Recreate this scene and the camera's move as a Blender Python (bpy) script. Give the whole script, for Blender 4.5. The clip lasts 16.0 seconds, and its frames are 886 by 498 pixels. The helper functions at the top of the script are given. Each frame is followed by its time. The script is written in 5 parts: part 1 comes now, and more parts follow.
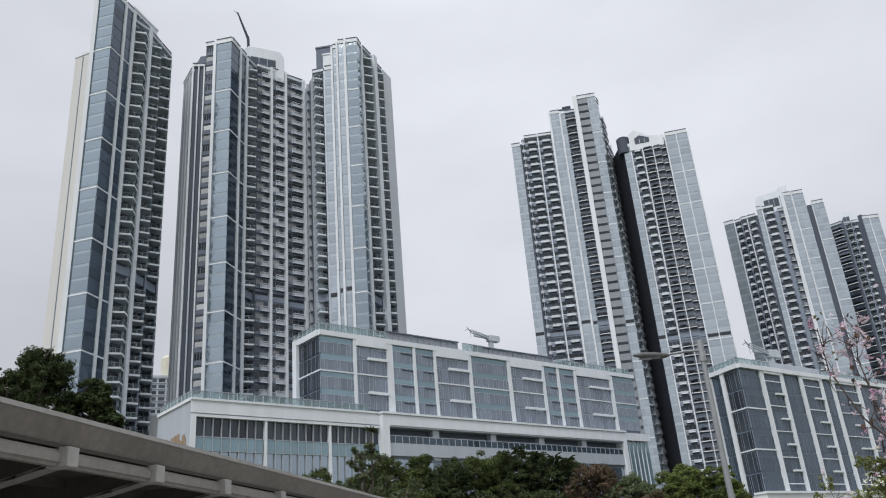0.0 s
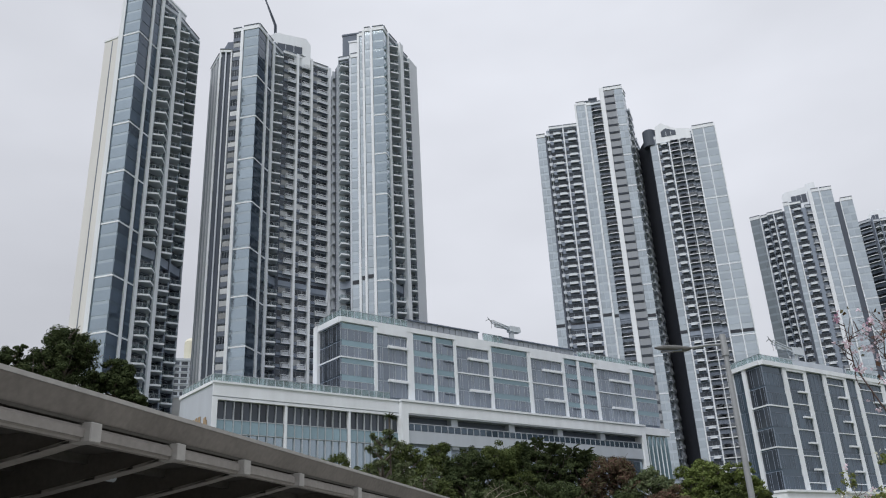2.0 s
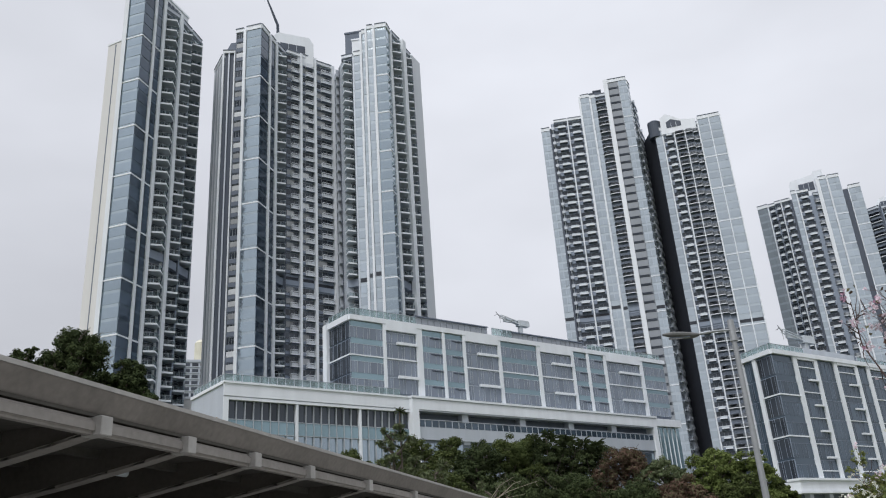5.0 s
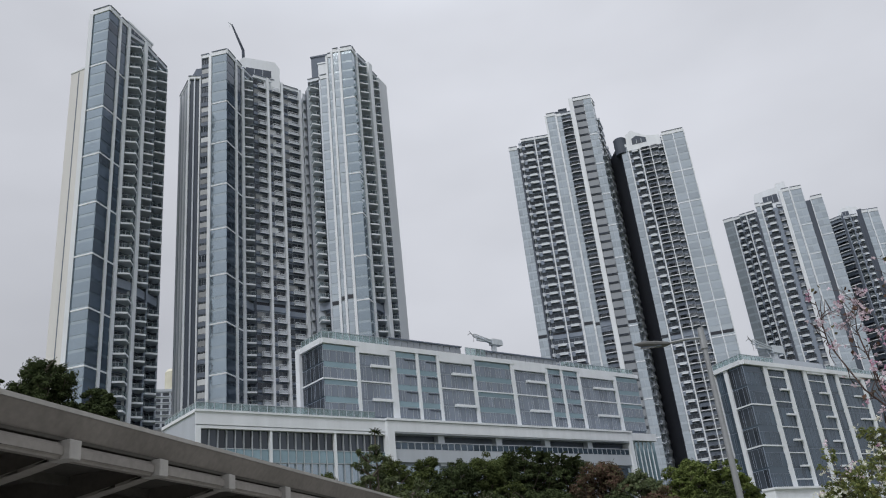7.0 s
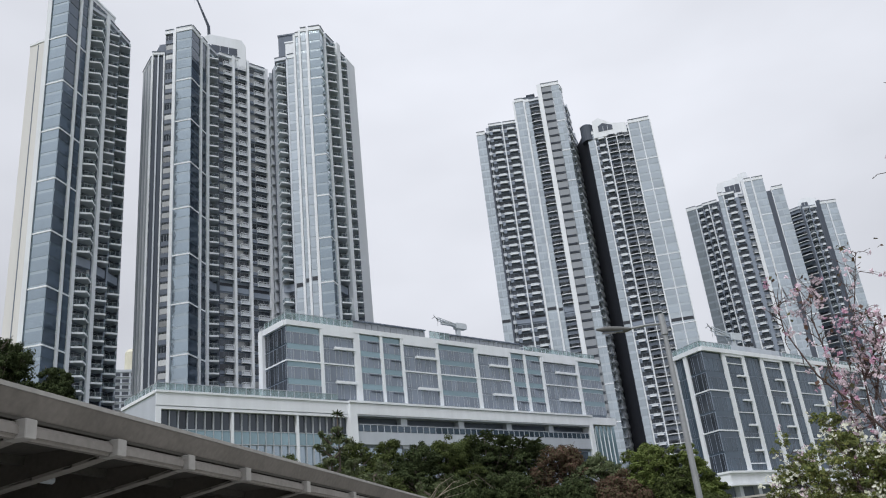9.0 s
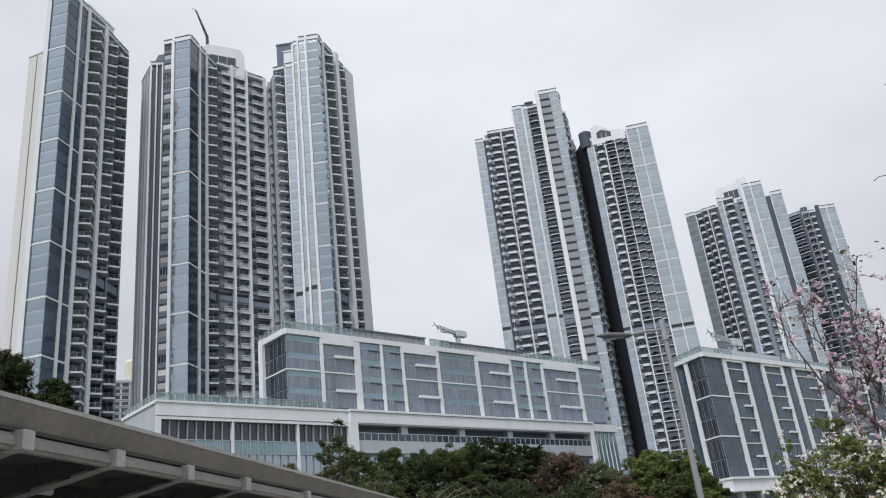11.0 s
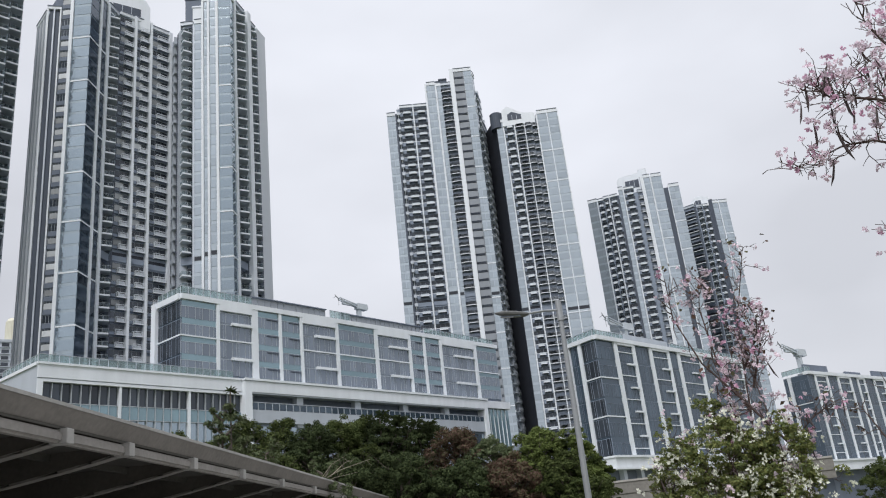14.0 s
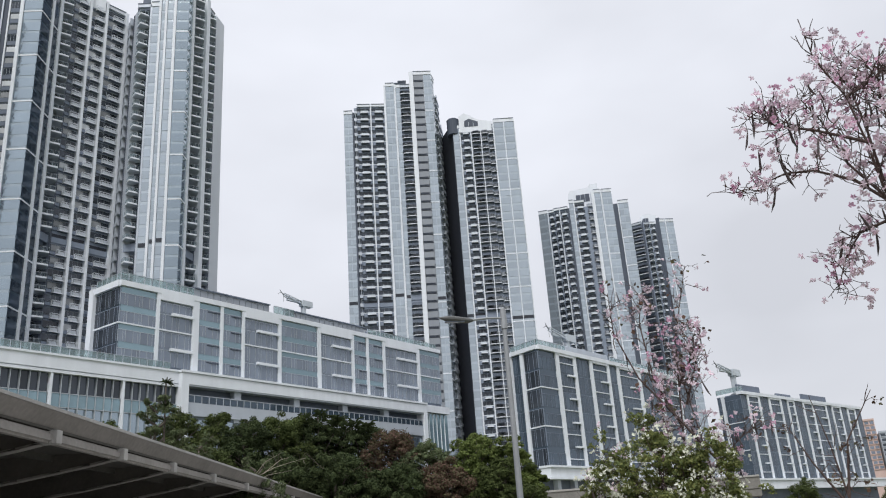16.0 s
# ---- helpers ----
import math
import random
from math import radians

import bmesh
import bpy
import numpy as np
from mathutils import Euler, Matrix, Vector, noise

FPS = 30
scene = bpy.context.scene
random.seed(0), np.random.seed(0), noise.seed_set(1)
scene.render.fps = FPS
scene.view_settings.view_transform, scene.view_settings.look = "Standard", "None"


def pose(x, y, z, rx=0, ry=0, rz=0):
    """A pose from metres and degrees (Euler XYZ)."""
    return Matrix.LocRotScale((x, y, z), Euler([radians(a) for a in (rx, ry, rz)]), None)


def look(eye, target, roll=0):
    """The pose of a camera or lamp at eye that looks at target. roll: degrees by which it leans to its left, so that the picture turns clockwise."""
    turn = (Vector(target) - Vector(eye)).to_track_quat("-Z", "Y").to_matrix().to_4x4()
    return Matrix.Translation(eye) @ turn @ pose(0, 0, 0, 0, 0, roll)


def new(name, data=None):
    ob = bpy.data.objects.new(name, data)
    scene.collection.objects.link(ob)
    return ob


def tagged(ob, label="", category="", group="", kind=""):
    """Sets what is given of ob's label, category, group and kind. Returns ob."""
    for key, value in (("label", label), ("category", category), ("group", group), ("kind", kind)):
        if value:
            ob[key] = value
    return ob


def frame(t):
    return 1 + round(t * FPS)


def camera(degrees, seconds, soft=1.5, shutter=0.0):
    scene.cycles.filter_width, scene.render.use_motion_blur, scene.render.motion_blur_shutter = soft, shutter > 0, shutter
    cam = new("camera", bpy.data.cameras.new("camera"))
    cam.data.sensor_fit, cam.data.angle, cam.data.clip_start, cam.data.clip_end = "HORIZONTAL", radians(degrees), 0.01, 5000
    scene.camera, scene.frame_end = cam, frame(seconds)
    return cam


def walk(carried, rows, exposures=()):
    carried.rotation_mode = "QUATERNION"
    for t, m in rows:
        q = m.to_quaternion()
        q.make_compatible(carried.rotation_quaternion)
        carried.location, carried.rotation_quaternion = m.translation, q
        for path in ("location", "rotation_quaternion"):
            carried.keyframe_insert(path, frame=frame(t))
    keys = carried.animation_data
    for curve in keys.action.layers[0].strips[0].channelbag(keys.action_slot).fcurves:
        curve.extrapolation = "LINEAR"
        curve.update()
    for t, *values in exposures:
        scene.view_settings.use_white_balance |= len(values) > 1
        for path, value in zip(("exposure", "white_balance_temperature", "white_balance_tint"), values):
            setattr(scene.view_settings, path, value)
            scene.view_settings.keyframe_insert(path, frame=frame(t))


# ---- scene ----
cam = camera(57.17, 16.0, soft=1.1)
PATH = [
    (0, pose(0.002, -0.049, 1.637, 112.722, 4.466, 0.117)),
    (0.5, pose(-0.004, -0.028, 1.644, 113.499, 3.985, 1.388)),
    (1, pose(-0.001, -0.010, 1.625, 113.606, 3.330, 1.266)),
    (1.5, pose(-0.000, 0.000, 1.600, 112.811, 2.885, 1.213)),
    (2, pose(-0.003, 0.003, 1.593, 112.070, 2.780, 1.120)),
    (2.5, pose(0.001, 0.008, 1.582, 112.028, 2.643, 1.277)),
    (3, pose(0.011, 0.011, 1.573, 112.026, 2.437, 1.281)),
    (3.5, pose(0.024, 0.016, 1.551, 111.682, 2.176, 1.004)),
    (4, pose(0.026, 0.018, 1.523, 110.992, 2.594, 1.545)),
    (6.5, pose(0.022, 0.048, 1.352, 113.426, 5.557, 1.266)),
    (7, pose(0.027, 0.057, 1.321, 113.239, 5.942, 0.775)),
    (7.5, pose(0.031, 0.065, 1.312, 112.852, 5.743, -0.319)),
    (8, pose(0.034, 0.065, 1.307, 112.632, 5.797, -0.779)),
    (8.5, pose(0.042, 0.065, 1.306, 112.150, 5.956, -1.312)),
    (9, pose(0.038, 0.064, 1.307, 111.823, 5.983, -1.838)),
    (11.5, pose(0.045, 0.145, 1.313, 112.431, 6.571, -1.782)),
    (12, pose(0.064, 0.173, 1.311, 111.893, 6.463, -3.610)),
    (12.5, pose(0.068, 0.183, 1.305, 111.329, 6.299, -5.411)),
    (13, pose(0.064, 0.183, 1.303, 110.763, 6.216, -6.723)),
    (13.5, pose(0.075, 0.186, 1.295, 110.200, 6.127, -7.802)),
    (14, pose(0.086, 0.188, 1.283, 109.809, 5.871, -9.100)),
    (14.5, pose(0.096, 0.189, 1.285, 109.549, 5.484, -10.400)),
    (15, pose(0.094, 0.200, 1.279, 109.369, 4.775, -11.685)),
    (15.5, pose(0.093, 0.189, 1.275, 109.443, 4.102, -12.820)),
    (16, pose(0.102, 0.178, 1.277, 109.661, 3.825, -13.641)),
]

walk(cam, PATH, exposures=[(0.0, 0.01), (0.5, -0.01), (1.0, -0.05), (1.5, -0.02), (3.5, 0.08), (4.2, 0.14), (6.5, -0.18), (7.0, -0.19), (7.5, 0.01), (8.5, 0.1), (9.2, 0.11), (11.5, 0.09), (12.5, 0.12), (14.5, 0.13), (16.0, 0.15)])

# ---------------------------------------------------------------- light
SUN_EL, SUN_AZ = 52.0, 205.0          # elevation; compass direction, clockwise from +y
world = bpy.data.worlds.new("overcast_sky")
scene.world = world
world.use_nodes = True
wn, wl = world.node_tree.nodes, world.node_tree.links
wn.clear()
w_out = wn.new("ShaderNodeOutputWorld")
w_bg = wn.new("ShaderNodeBackground")
w_sky = wn.new("ShaderNodeTexSky")
w_sky.sky_type = 'NISHITA'
w_sky.sun_disc = False
w_sky.sun_elevation = radians(SUN_EL)
w_sky.sun_rotation = radians(SUN_AZ)
w_sky.dust_density = 4.0
w_co = wn.new("ShaderNodeTexCoord")
w_sep = wn.new("ShaderNodeSeparateXYZ")
wl.new(w_co.outputs["Generated"], w_sep.inputs[0])
# an even cloud deck, brighter towards the zenith as overcast skies are
w_el = wn.new("ShaderNodeValToRGB")
e = w_el.color_ramp.elements
e[0].position, e[0].color = 0.0, (0.64, 0.658, 0.71, 1)
e[1].position, e[1].color = 1.0, (1.62, 1.74, 1.95, 1)
for p, c in ((0.30, (0.70, 0.718, 0.778, 1)), (0.62, (0.855, 0.88, 0.955, 1))):
    k = e.new(p)
    k.color = c
wl.new(w_sep.outputs["Z"], w_el.inputs[0])
w_map = wn.new("ShaderNodeMapping")
w_map.inputs["Scale"].default_value = (1.0, 1.0, 2.2)
wl.new(w_co.outputs["Generated"], w_map.inputs[0])
w_noise = wn.new("ShaderNodeTexNoise")
w_noise.inputs["Scale"].default_value = 2.4
w_noise.inputs["Detail"].default_value = 4.0
w_noise.inputs["Roughness"].default_value = 0.45
wl.new(w_map.outputs[0], w_noise.inputs["Vector"])
w_nr = wn.new("ShaderNodeMapRange")
w_nr.inputs["From Min"].default_value = 0.3
w_nr.inputs["From Max"].default_value = 0.7
w_nr.inputs["To Min"].default_value = 0.88
w_nr.inputs["To Max"].default_value = 1.12
wl.new(w_noise.outputs["Fac"], w_nr.inputs["Value"])
w_mul = wn.new("ShaderNodeVectorMath")
w_mul.operation = 'SCALE'
wl.new(w_el.outputs["Color"], w_mul.inputs[0])
wl.new(w_nr.outputs["Result"], w_mul.inputs["Scale"])
w_dot = wn.new("ShaderNodeVectorMath")          # thinner cloud low in the north-east
w_dot.operation = 'DOT_PRODUCT'
w_dot.inputs[1].default_value = (0.5, 0.82, 0.28)
wl.new(w_co.outputs["Generated"], w_dot.inputs[0])
w_thin = wn.new("ShaderNodeMapRange")
w_thin.interpolation_type = 'SMOOTHSTEP'
w_thin.inputs["From Min"].default_value = 0.58
w_thin.inputs["From Max"].default_value = 1.0
w_thin.inputs["To Min"].default_value = 0.85
w_thin.inputs["To Max"].default_value = 1.0
wl.new(w_dot.outputs["Value"], w_thin.inputs["Value"])
w_both = wn.new("ShaderNodeMath")
w_both.operation = 'MULTIPLY'
wl.new(w_nr.outputs["Result"], w_both.inputs[0])
wl.new(w_thin.outputs["Result"], w_both.inputs[1])
wl.new(w_both.outputs[0], w_mul.inputs["Scale"])
w_s2 = wn.new("ShaderNodeVectorMath")
w_s2.operation = 'SCALE'
w_s2.inputs["Scale"].default_value = 0.1
wl.new(w_sky.outputs["Color"], w_s2.inputs[0])
w_mix = wn.new("ShaderNodeMix")
w_mix.data_type = 'RGBA'
w_mix.inputs["Factor"].default_value = 0.94
wl.new(w_s2.outputs[0], w_mix.inputs["A"])
wl.new(w_mul.outputs[0], w_mix.inputs["B"])
wl.new(w_mix.outputs["Result"], w_bg.inputs["Color"])
w_bg.inputs["Strength"].default_value = 1.0
wl.new(w_bg.outputs[0], w_out.inputs[0])

sun_data = bpy.data.lights.new("sun", 'SUN')
sun_data.energy = 2.0
sun_data.angle = radians(25)
sun_data.color = (1.0, 0.99, 0.98)
sun_ob = new("sun", sun_data)
a, b = radians(SUN_AZ), radians(SUN_EL)
sun_ob.matrix_world = look((math.sin(a) * math.cos(b) * 100, math.cos(a) * math.cos(b) * 100, math.sin(b) * 100), (0, 0, 0))


# ---------------------------------------------------------------- materials
def material(name, base, rough=0.6, metal=0.0, vary=0.12, scale=0.6, fine=12.0, bump=0.0, per_piece=0.0, island=0.0,
             spec=0.35, streak=False, second=None, second_at=0.5, translucent=0.0, coat=0.0):
    """A surface with two scales of variation in tone, optional vertical streaks, fine relief and piece-to-piece change."""
    m = bpy.data.materials.new(name)
    m.use_nodes = True
    nt = m.node_tree
    nd, lk = nt.nodes, nt.links
    bs = nd["Principled BSDF"]
    bs.inputs["Roughness"].default_value = rough
    bs.inputs["Metallic"].default_value = metal
    bs.inputs["Specular IOR Level"].default_value = spec
    bs.inputs["Coat Weight"].default_value = coat
    co = nd.new("ShaderNodeNewGeometry")
    mp = nd.new("ShaderNodeMapping")
    if streak:
        mp.inputs["Scale"].default_value = (1.0, 1.0, 0.12)
    lk.new(co.outputs["Position"], mp.inputs[0])
    n1 = nd.new("ShaderNodeTexNoise")
    n1.inputs["Scale"].default_value = scale
    n1.inputs["Detail"].default_value = 3.0
    n2 = nd.new("ShaderNodeTexNoise")
    n2.inputs["Scale"].default_value = fine
    n2.inputs["Detail"].default_value = 2.0
    lk.new(mp.outputs[0], n1.inputs["Vector"])
    lk.new(co.outputs["Position"], n2.inputs["Vector"])
    mixn = nd.new("ShaderNodeMath")
    mixn.operation = 'MULTIPLY_ADD'
    mixn.inputs[1].default_value = 0.6
    lk.new(n1.outputs["Fac"], mixn.inputs[0])
    h = nd.new("ShaderNodeMath")
    h.operation = 'MULTIPLY'
    h.inputs[1].default_value = 0.4
    lk.new(n2.outputs["Fac"], h.inputs[0])
    lk.new(h.outputs[0], mixn.inputs[2])
    rg = nd.new("ShaderNodeMapRange")
    rg.inputs["From Min"].default_value = 0.3
    rg.inputs["From Max"].default_value = 0.7
    rg.inputs["To Min"].default_value = 1.0 - vary
    rg.inputs["To Max"].default_value = 1.0 + vary
    lk.new(mixn.outputs[0], rg.inputs["Value"])
    tone = rg.outputs["Result"]
    if per_piece or island:
        ob = nd.new("ShaderNodeObjectInfo")
        r2 = nd.new("ShaderNodeMapRange")
        amount = per_piece or island
        r2.inputs["To Min"].default_value = 1.0 - amount
        r2.inputs["To Max"].default_value = 1.0 + amount
        lk.new(co.outputs["Random Per Island"] if island else ob.outputs["Random"], r2.inputs["Value"])
        mm = nd.new("ShaderNodeMath")
        mm.operation = 'MULTIPLY'
        lk.new(tone, mm.inputs[0])
        lk.new(r2.outputs["Result"], mm.inputs[1])
        tone = mm.outputs[0]
    col = nd.new("ShaderNodeVectorMath")
    col.operation = 'SCALE'
    if second:
        mx = nd.new("ShaderNodeMix")
        mx.data_type = 'RGBA'
        mx.inputs["A"].default_value = (*base, 1)
        mx.inputs["B"].default_value = (*second, 1)
        st = nd.new("ShaderNodeMapRange")
        st.inputs["From Min"].default_value = second_at - 0.12
        st.inputs["From Max"].default_value = second_at + 0.12
        src = co.outputs["Random Per Island"] if island else n1.outputs["Fac"]
        lk.new(src, st.inputs["Value"])
        lk.new(st.outputs["Result"], mx.inputs["Factor"])
        lk.new(mx.outputs["Result"], col.inputs[0])
    else:
        col.inputs[0].default_value = base
    lk.new(tone, col.inputs["Scale"])
    lk.new(col.outputs[0], bs.inputs["Base Color"])
    if bump:
        bp = nd.new("ShaderNodeBump")
        bp.inputs["Strength"].default_value = bump
        bp.inputs["Distance"].default_value = 0.05
        lk.new(n2.outputs["Fac"], bp.inputs["Height"])
        lk.new(bp.outputs[0], bs.inputs["Normal"])
    if translucent:
        tr = nd.new("ShaderNodeBsdfTranslucent")
        lk.new(col.outputs[0], tr.inputs["Color"])
        ms = nd.new("ShaderNodeMixShader")
        ms.inputs[0].default_value = translucent
        lk.new(bs.outputs[0], ms.inputs[1])
        lk.new(tr.outputs[0], ms.inputs[2])
        lk.new(ms.outputs[0], nd["Material Output"].inputs["Surface"])
    return m


def coated_glass(name, base, metal, rough=0.06, piece=0.12, wave=0.02):
    """Tinted, coated facade glass: mostly reflecting, with slightly uneven panes."""
    m = material(name, base, rough, metal, vary=0.06, scale=0.25, fine=3.0, per_piece=piece, spec=0.6)
    nd, lk = m.node_tree.nodes, m.node_tree.links
    g = nd.new("ShaderNodeNewGeometry")
    n = nd.new("ShaderNodeTexNoise")
    n.inputs["Scale"].default_value = 0.5
    lk.new(g.outputs["Position"], n.inputs["Vector"])
    b = nd.new("ShaderNodeBump")
    b.inputs["Strength"].default_value = wave
    b.inputs["Distance"].default_value = 1.0
    lk.new(n.outputs["Fac"], b.inputs["Height"])
    lk.new(b.outputs[0], nd["Principled BSDF"].inputs["Normal"])
    return m


def clear_glass(name, tint, see=0.62):
    """Clear railing glass: seen through, with a sheen."""
    m = coated_glass(name, tint, 0.2, 0.08, 0.05)
    nd, lk = m.node_tree.nodes, m.node_tree.links
    tr = nd.new("ShaderNodeBsdfTransparent")
    tr.inputs["Color"].default_value = (0.80, 0.88, 0.88, 1)
    mx = nd.new("ShaderNodeMixShader")
    mx.inputs[0].default_value = see
    lk.new(nd["Principled BSDF"].outputs[0], mx.inputs[1])
    lk.new(tr.outputs[0], mx.inputs[2])
    lk.new(mx.outputs[0], nd["Material Output"].inputs["Surface"])
    return m


M = {
    "white": material("white_cladding", (0.71, 0.74, 0.78), 0.55, vary=0.09, scale=0.5, streak=True),
    "offwhite": material("cream_painted_wall", (0.61, 0.605, 0.595), 0.7, vary=0.06, scale=0.3, streak=True),
    "silver": material("silver_panel", (0.45, 0.485, 0.535), 0.45, 0.2, vary=0.08, scale=0.6, streak=True),
    "light_grey": material("light_grey_panel", (0.60, 0.625, 0.665), 0.6, vary=0.06, scale=0.4, streak=True),
    "grey": material("grey_wall", (0.232, 0.27, 0.335), 0.75, vary=0.1, scale=0.5, streak=True),
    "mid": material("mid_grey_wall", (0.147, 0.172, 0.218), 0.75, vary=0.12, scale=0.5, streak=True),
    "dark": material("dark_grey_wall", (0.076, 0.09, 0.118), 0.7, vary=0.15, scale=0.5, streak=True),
    # near black: shade of deep recesses and slots put into the colour
    "black": material("painted_recess_shade", (0.03, 0.034, 0.045), 0.6, vary=0.2, scale=0.8),
    "taupe": material("grey_louvre_panel", (0.265, 0.285, 0.315), 0.65, vary=0.08, scale=0.6, streak=True),
    "glass": coated_glass("blue_grey_glass", (0.36, 0.43, 0.48), 0.88, 0.06, 0.05),
    "glass_dark": coated_glass("dark_window_glass", (0.05, 0.06, 0.075), 0.25, 0.08, 0.4),
    # darker copy of the tower glass: dim reflections put into the colour
    "glass_dim": coated_glass("dim_reflection_glass", (0.065, 0.09, 0.125), 0.5, 0.05, 0.35),
    "spandrel": coated_glass("spandrel_glass", (0.43, 0.50, 0.54), 0.8, 0.12, 0.05),
    "teal": coated_glass("teal_spandrel_glass", (0.25, 0.355, 0.40), 0.5, 0.1, 0.1),
    "office": coated_glass("grey_office_glass", (0.222, 0.258, 0.31), 0.5, 0.07, 0.14),
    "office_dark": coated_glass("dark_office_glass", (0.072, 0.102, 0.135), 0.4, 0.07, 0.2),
    "rail_clear": clear_glass("clear_railing_glass", (0.14, 0.165, 0.185), 0.72),
    "pale_glass": coated_glass("pale_grey_blue_glass", (0.45, 0.51, 0.56), 0.6, 0.1, 0.1),
    "pale_spandrel": coated_glass("pale_spandrel_panel", (0.49, 0.55, 0.595), 0.5, 0.15, 0.04),
    "rail_glass": clear_glass("balustrade_glass", (0.34, 0.42, 0.43)),
    "curtain": material("drawn_curtain", (0.46, 0.475, 0.49), 0.8, vary=0.1, per_piece=0.45),
    "mullion": material("aluminium_mullion", (0.42, 0.45, 0.48), 0.45, 0.3, vary=0.05),
    "concrete": material("weathered_concrete", (0.37, 0.355, 0.335), 0.85, vary=0.2, scale=0.5, fine=6, bump=0.2, streak=True),
    "dull_concrete": material("stained_concrete", (0.20, 0.19, 0.175), 0.9, vary=0.25, scale=0.4, fine=5, bump=0.2, streak=True),
    "canopy": material("painted_steel_fascia", (0.215, 0.196, 0.18), 0.7, spec=0.2, vary=0.24, scale=0.7, fine=9, streak=True),
    "canopy_beam": material("painted_steel_beam", (0.265, 0.245, 0.226), 0.7, spec=0.2, vary=0.2, scale=0.9, fine=9),
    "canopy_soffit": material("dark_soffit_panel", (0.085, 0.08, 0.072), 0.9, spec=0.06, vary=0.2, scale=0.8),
    # rib sides darker than their flanges: shade between the ribs put into colour
    "rib_web": material("shade_darkened_rib", (0.10, 0.09, 0.08), 0.85, spec=0.1, vary=0.2, scale=0.8),
    "steel": material("galvanised_steel", (0.30, 0.31, 0.32), 0.5, 0.5, vary=0.1, scale=2.0),
    "lamp_shell": material("grey_lamp_shell", (0.10, 0.10, 0.097), 0.5, 0.2, vary=0.1, scale=3.0),
    "machine": material("pale_machine_paint", (0.50, 0.54, 0.58), 0.5, vary=0.1, scale=1.0),
    "bark": material("grey_brown_bark", (0.10, 0.085, 0.07), 0.9, vary=0.3, scale=6.0, fine=40, bump=0.4),
    "twig": material("dark_twig", (0.075, 0.05, 0.045), 0.85, vary=0.3, scale=8.0, fine=50),
    "leaf": material("dark_green_leaf", (0.062, 0.081, 0.03), 0.85, spec=0.05, vary=0.25, scale=0.35, fine=4, island=0.14, second=(0.08, 0.098, 0.036), second_at=0.6, translucent=0.15),
    "leaf_deep": material("deep_green_leaf", (0.045, 0.061, 0.028), 0.85, spec=0.05, vary=0.25, scale=0.35, fine=4, island=0.15, second=(0.057, 0.073, 0.032), second_at=0.6, translucent=0.12),
    "leaf_fresh": material("fresh_green_leaf", (0.11, 0.145, 0.045), 0.85, spec=0.05, vary=0.2, scale=0.5, fine=4, island=0.15, second=(0.135, 0.165, 0.055), second_at=0.6, translucent=0.18),
    "leaf_brown": material("reddish_dry_leaf", (0.115, 0.072, 0.055), 0.85, spec=0.05, vary=0.25, scale=0.5, fine=4, island=0.16, second=(0.085, 0.08, 0.045), second_at=0.6, translucent=0.15),
    "leaf_olive": material("olive_leaf", (0.135, 0.155, 0.085), 0.85, spec=0.05, vary=0.25, scale=0.5, fine=4, island=0.25, second=(0.085, 0.11, 0.055), second_at=0.5, translucent=0.15),
    "pink": material("pink_petal", (0.76, 0.64, 0.70), 0.6, vary=0.15, scale=5, fine=40, per_piece=0.25, translucent=0.45),
    "magenta": material("magenta_petal", (0.62, 0.38, 0.50), 0.6, vary=0.15, scale=5, fine=40, per_piece=0.25, translucent=0.45),
    "petal_white": material("white_petal", (0.84, 0.84, 0.74), 0.6, vary=0.08, scale=5, fine=40, per_piece=0.12, translucent=0.4),
    "leaf_lime": material("yellowish_green_leaf", (0.235, 0.25, 0.09), 0.8, spec=0.1, vary=0.2, scale=1.5, fine=9, island=0.25, second=(0.12, 0.15, 0.06), second_at=0.55, translucent=0.35),
    "pod": material("dark_seed_pod", (0.06, 0.045, 0.045), 0.7, vary=0.25, scale=12, fine=60),
    "ground": material("grass_and_earth", (0.10, 0.115, 0.06), 0.95, vary=0.3, scale=0.08, fine=1.2, second=(0.16, 0.14, 0.10), second_at=0.6),
    # pale so that the added, unseen slab throws light up under the canopy
    "paving": material("bounce_paving", (0.30, 0.295, 0.28), 0.85, vary=0.15, scale=0.6, fine=6),
    "pink_wall": material("salmon_render", (0.58, 0.43, 0.385), 0.8, vary=0.08, scale=0.2),
    "pale_wall": material("pale_yellow_render", (0.62, 0.60, 0.50), 0.8, vary=0.06, scale=0.2),
}


# ---------------------------------------------------------------- mesh helpers
def box(bm, x0, x1, y0, y1, z0, z1, mi=0):
    v = [bm.verts.new(p) for p in ((x0, y0, z0), (x1, y0, z0), (x1, y1, z0), (x0, y1, z0),
                                   (x0, y0, z1), (x1, y0, z1), (x1, y1, z1), (x0, y1, z1))]
    for q in ((0, 3, 2, 1), (4, 5, 6, 7), (0, 1, 5, 4), (1, 2, 6, 5), (2, 3, 7, 6), (3, 0, 4, 7)):
        f = bm.faces.new([v[i] for i in q])
        f.material_index = mi


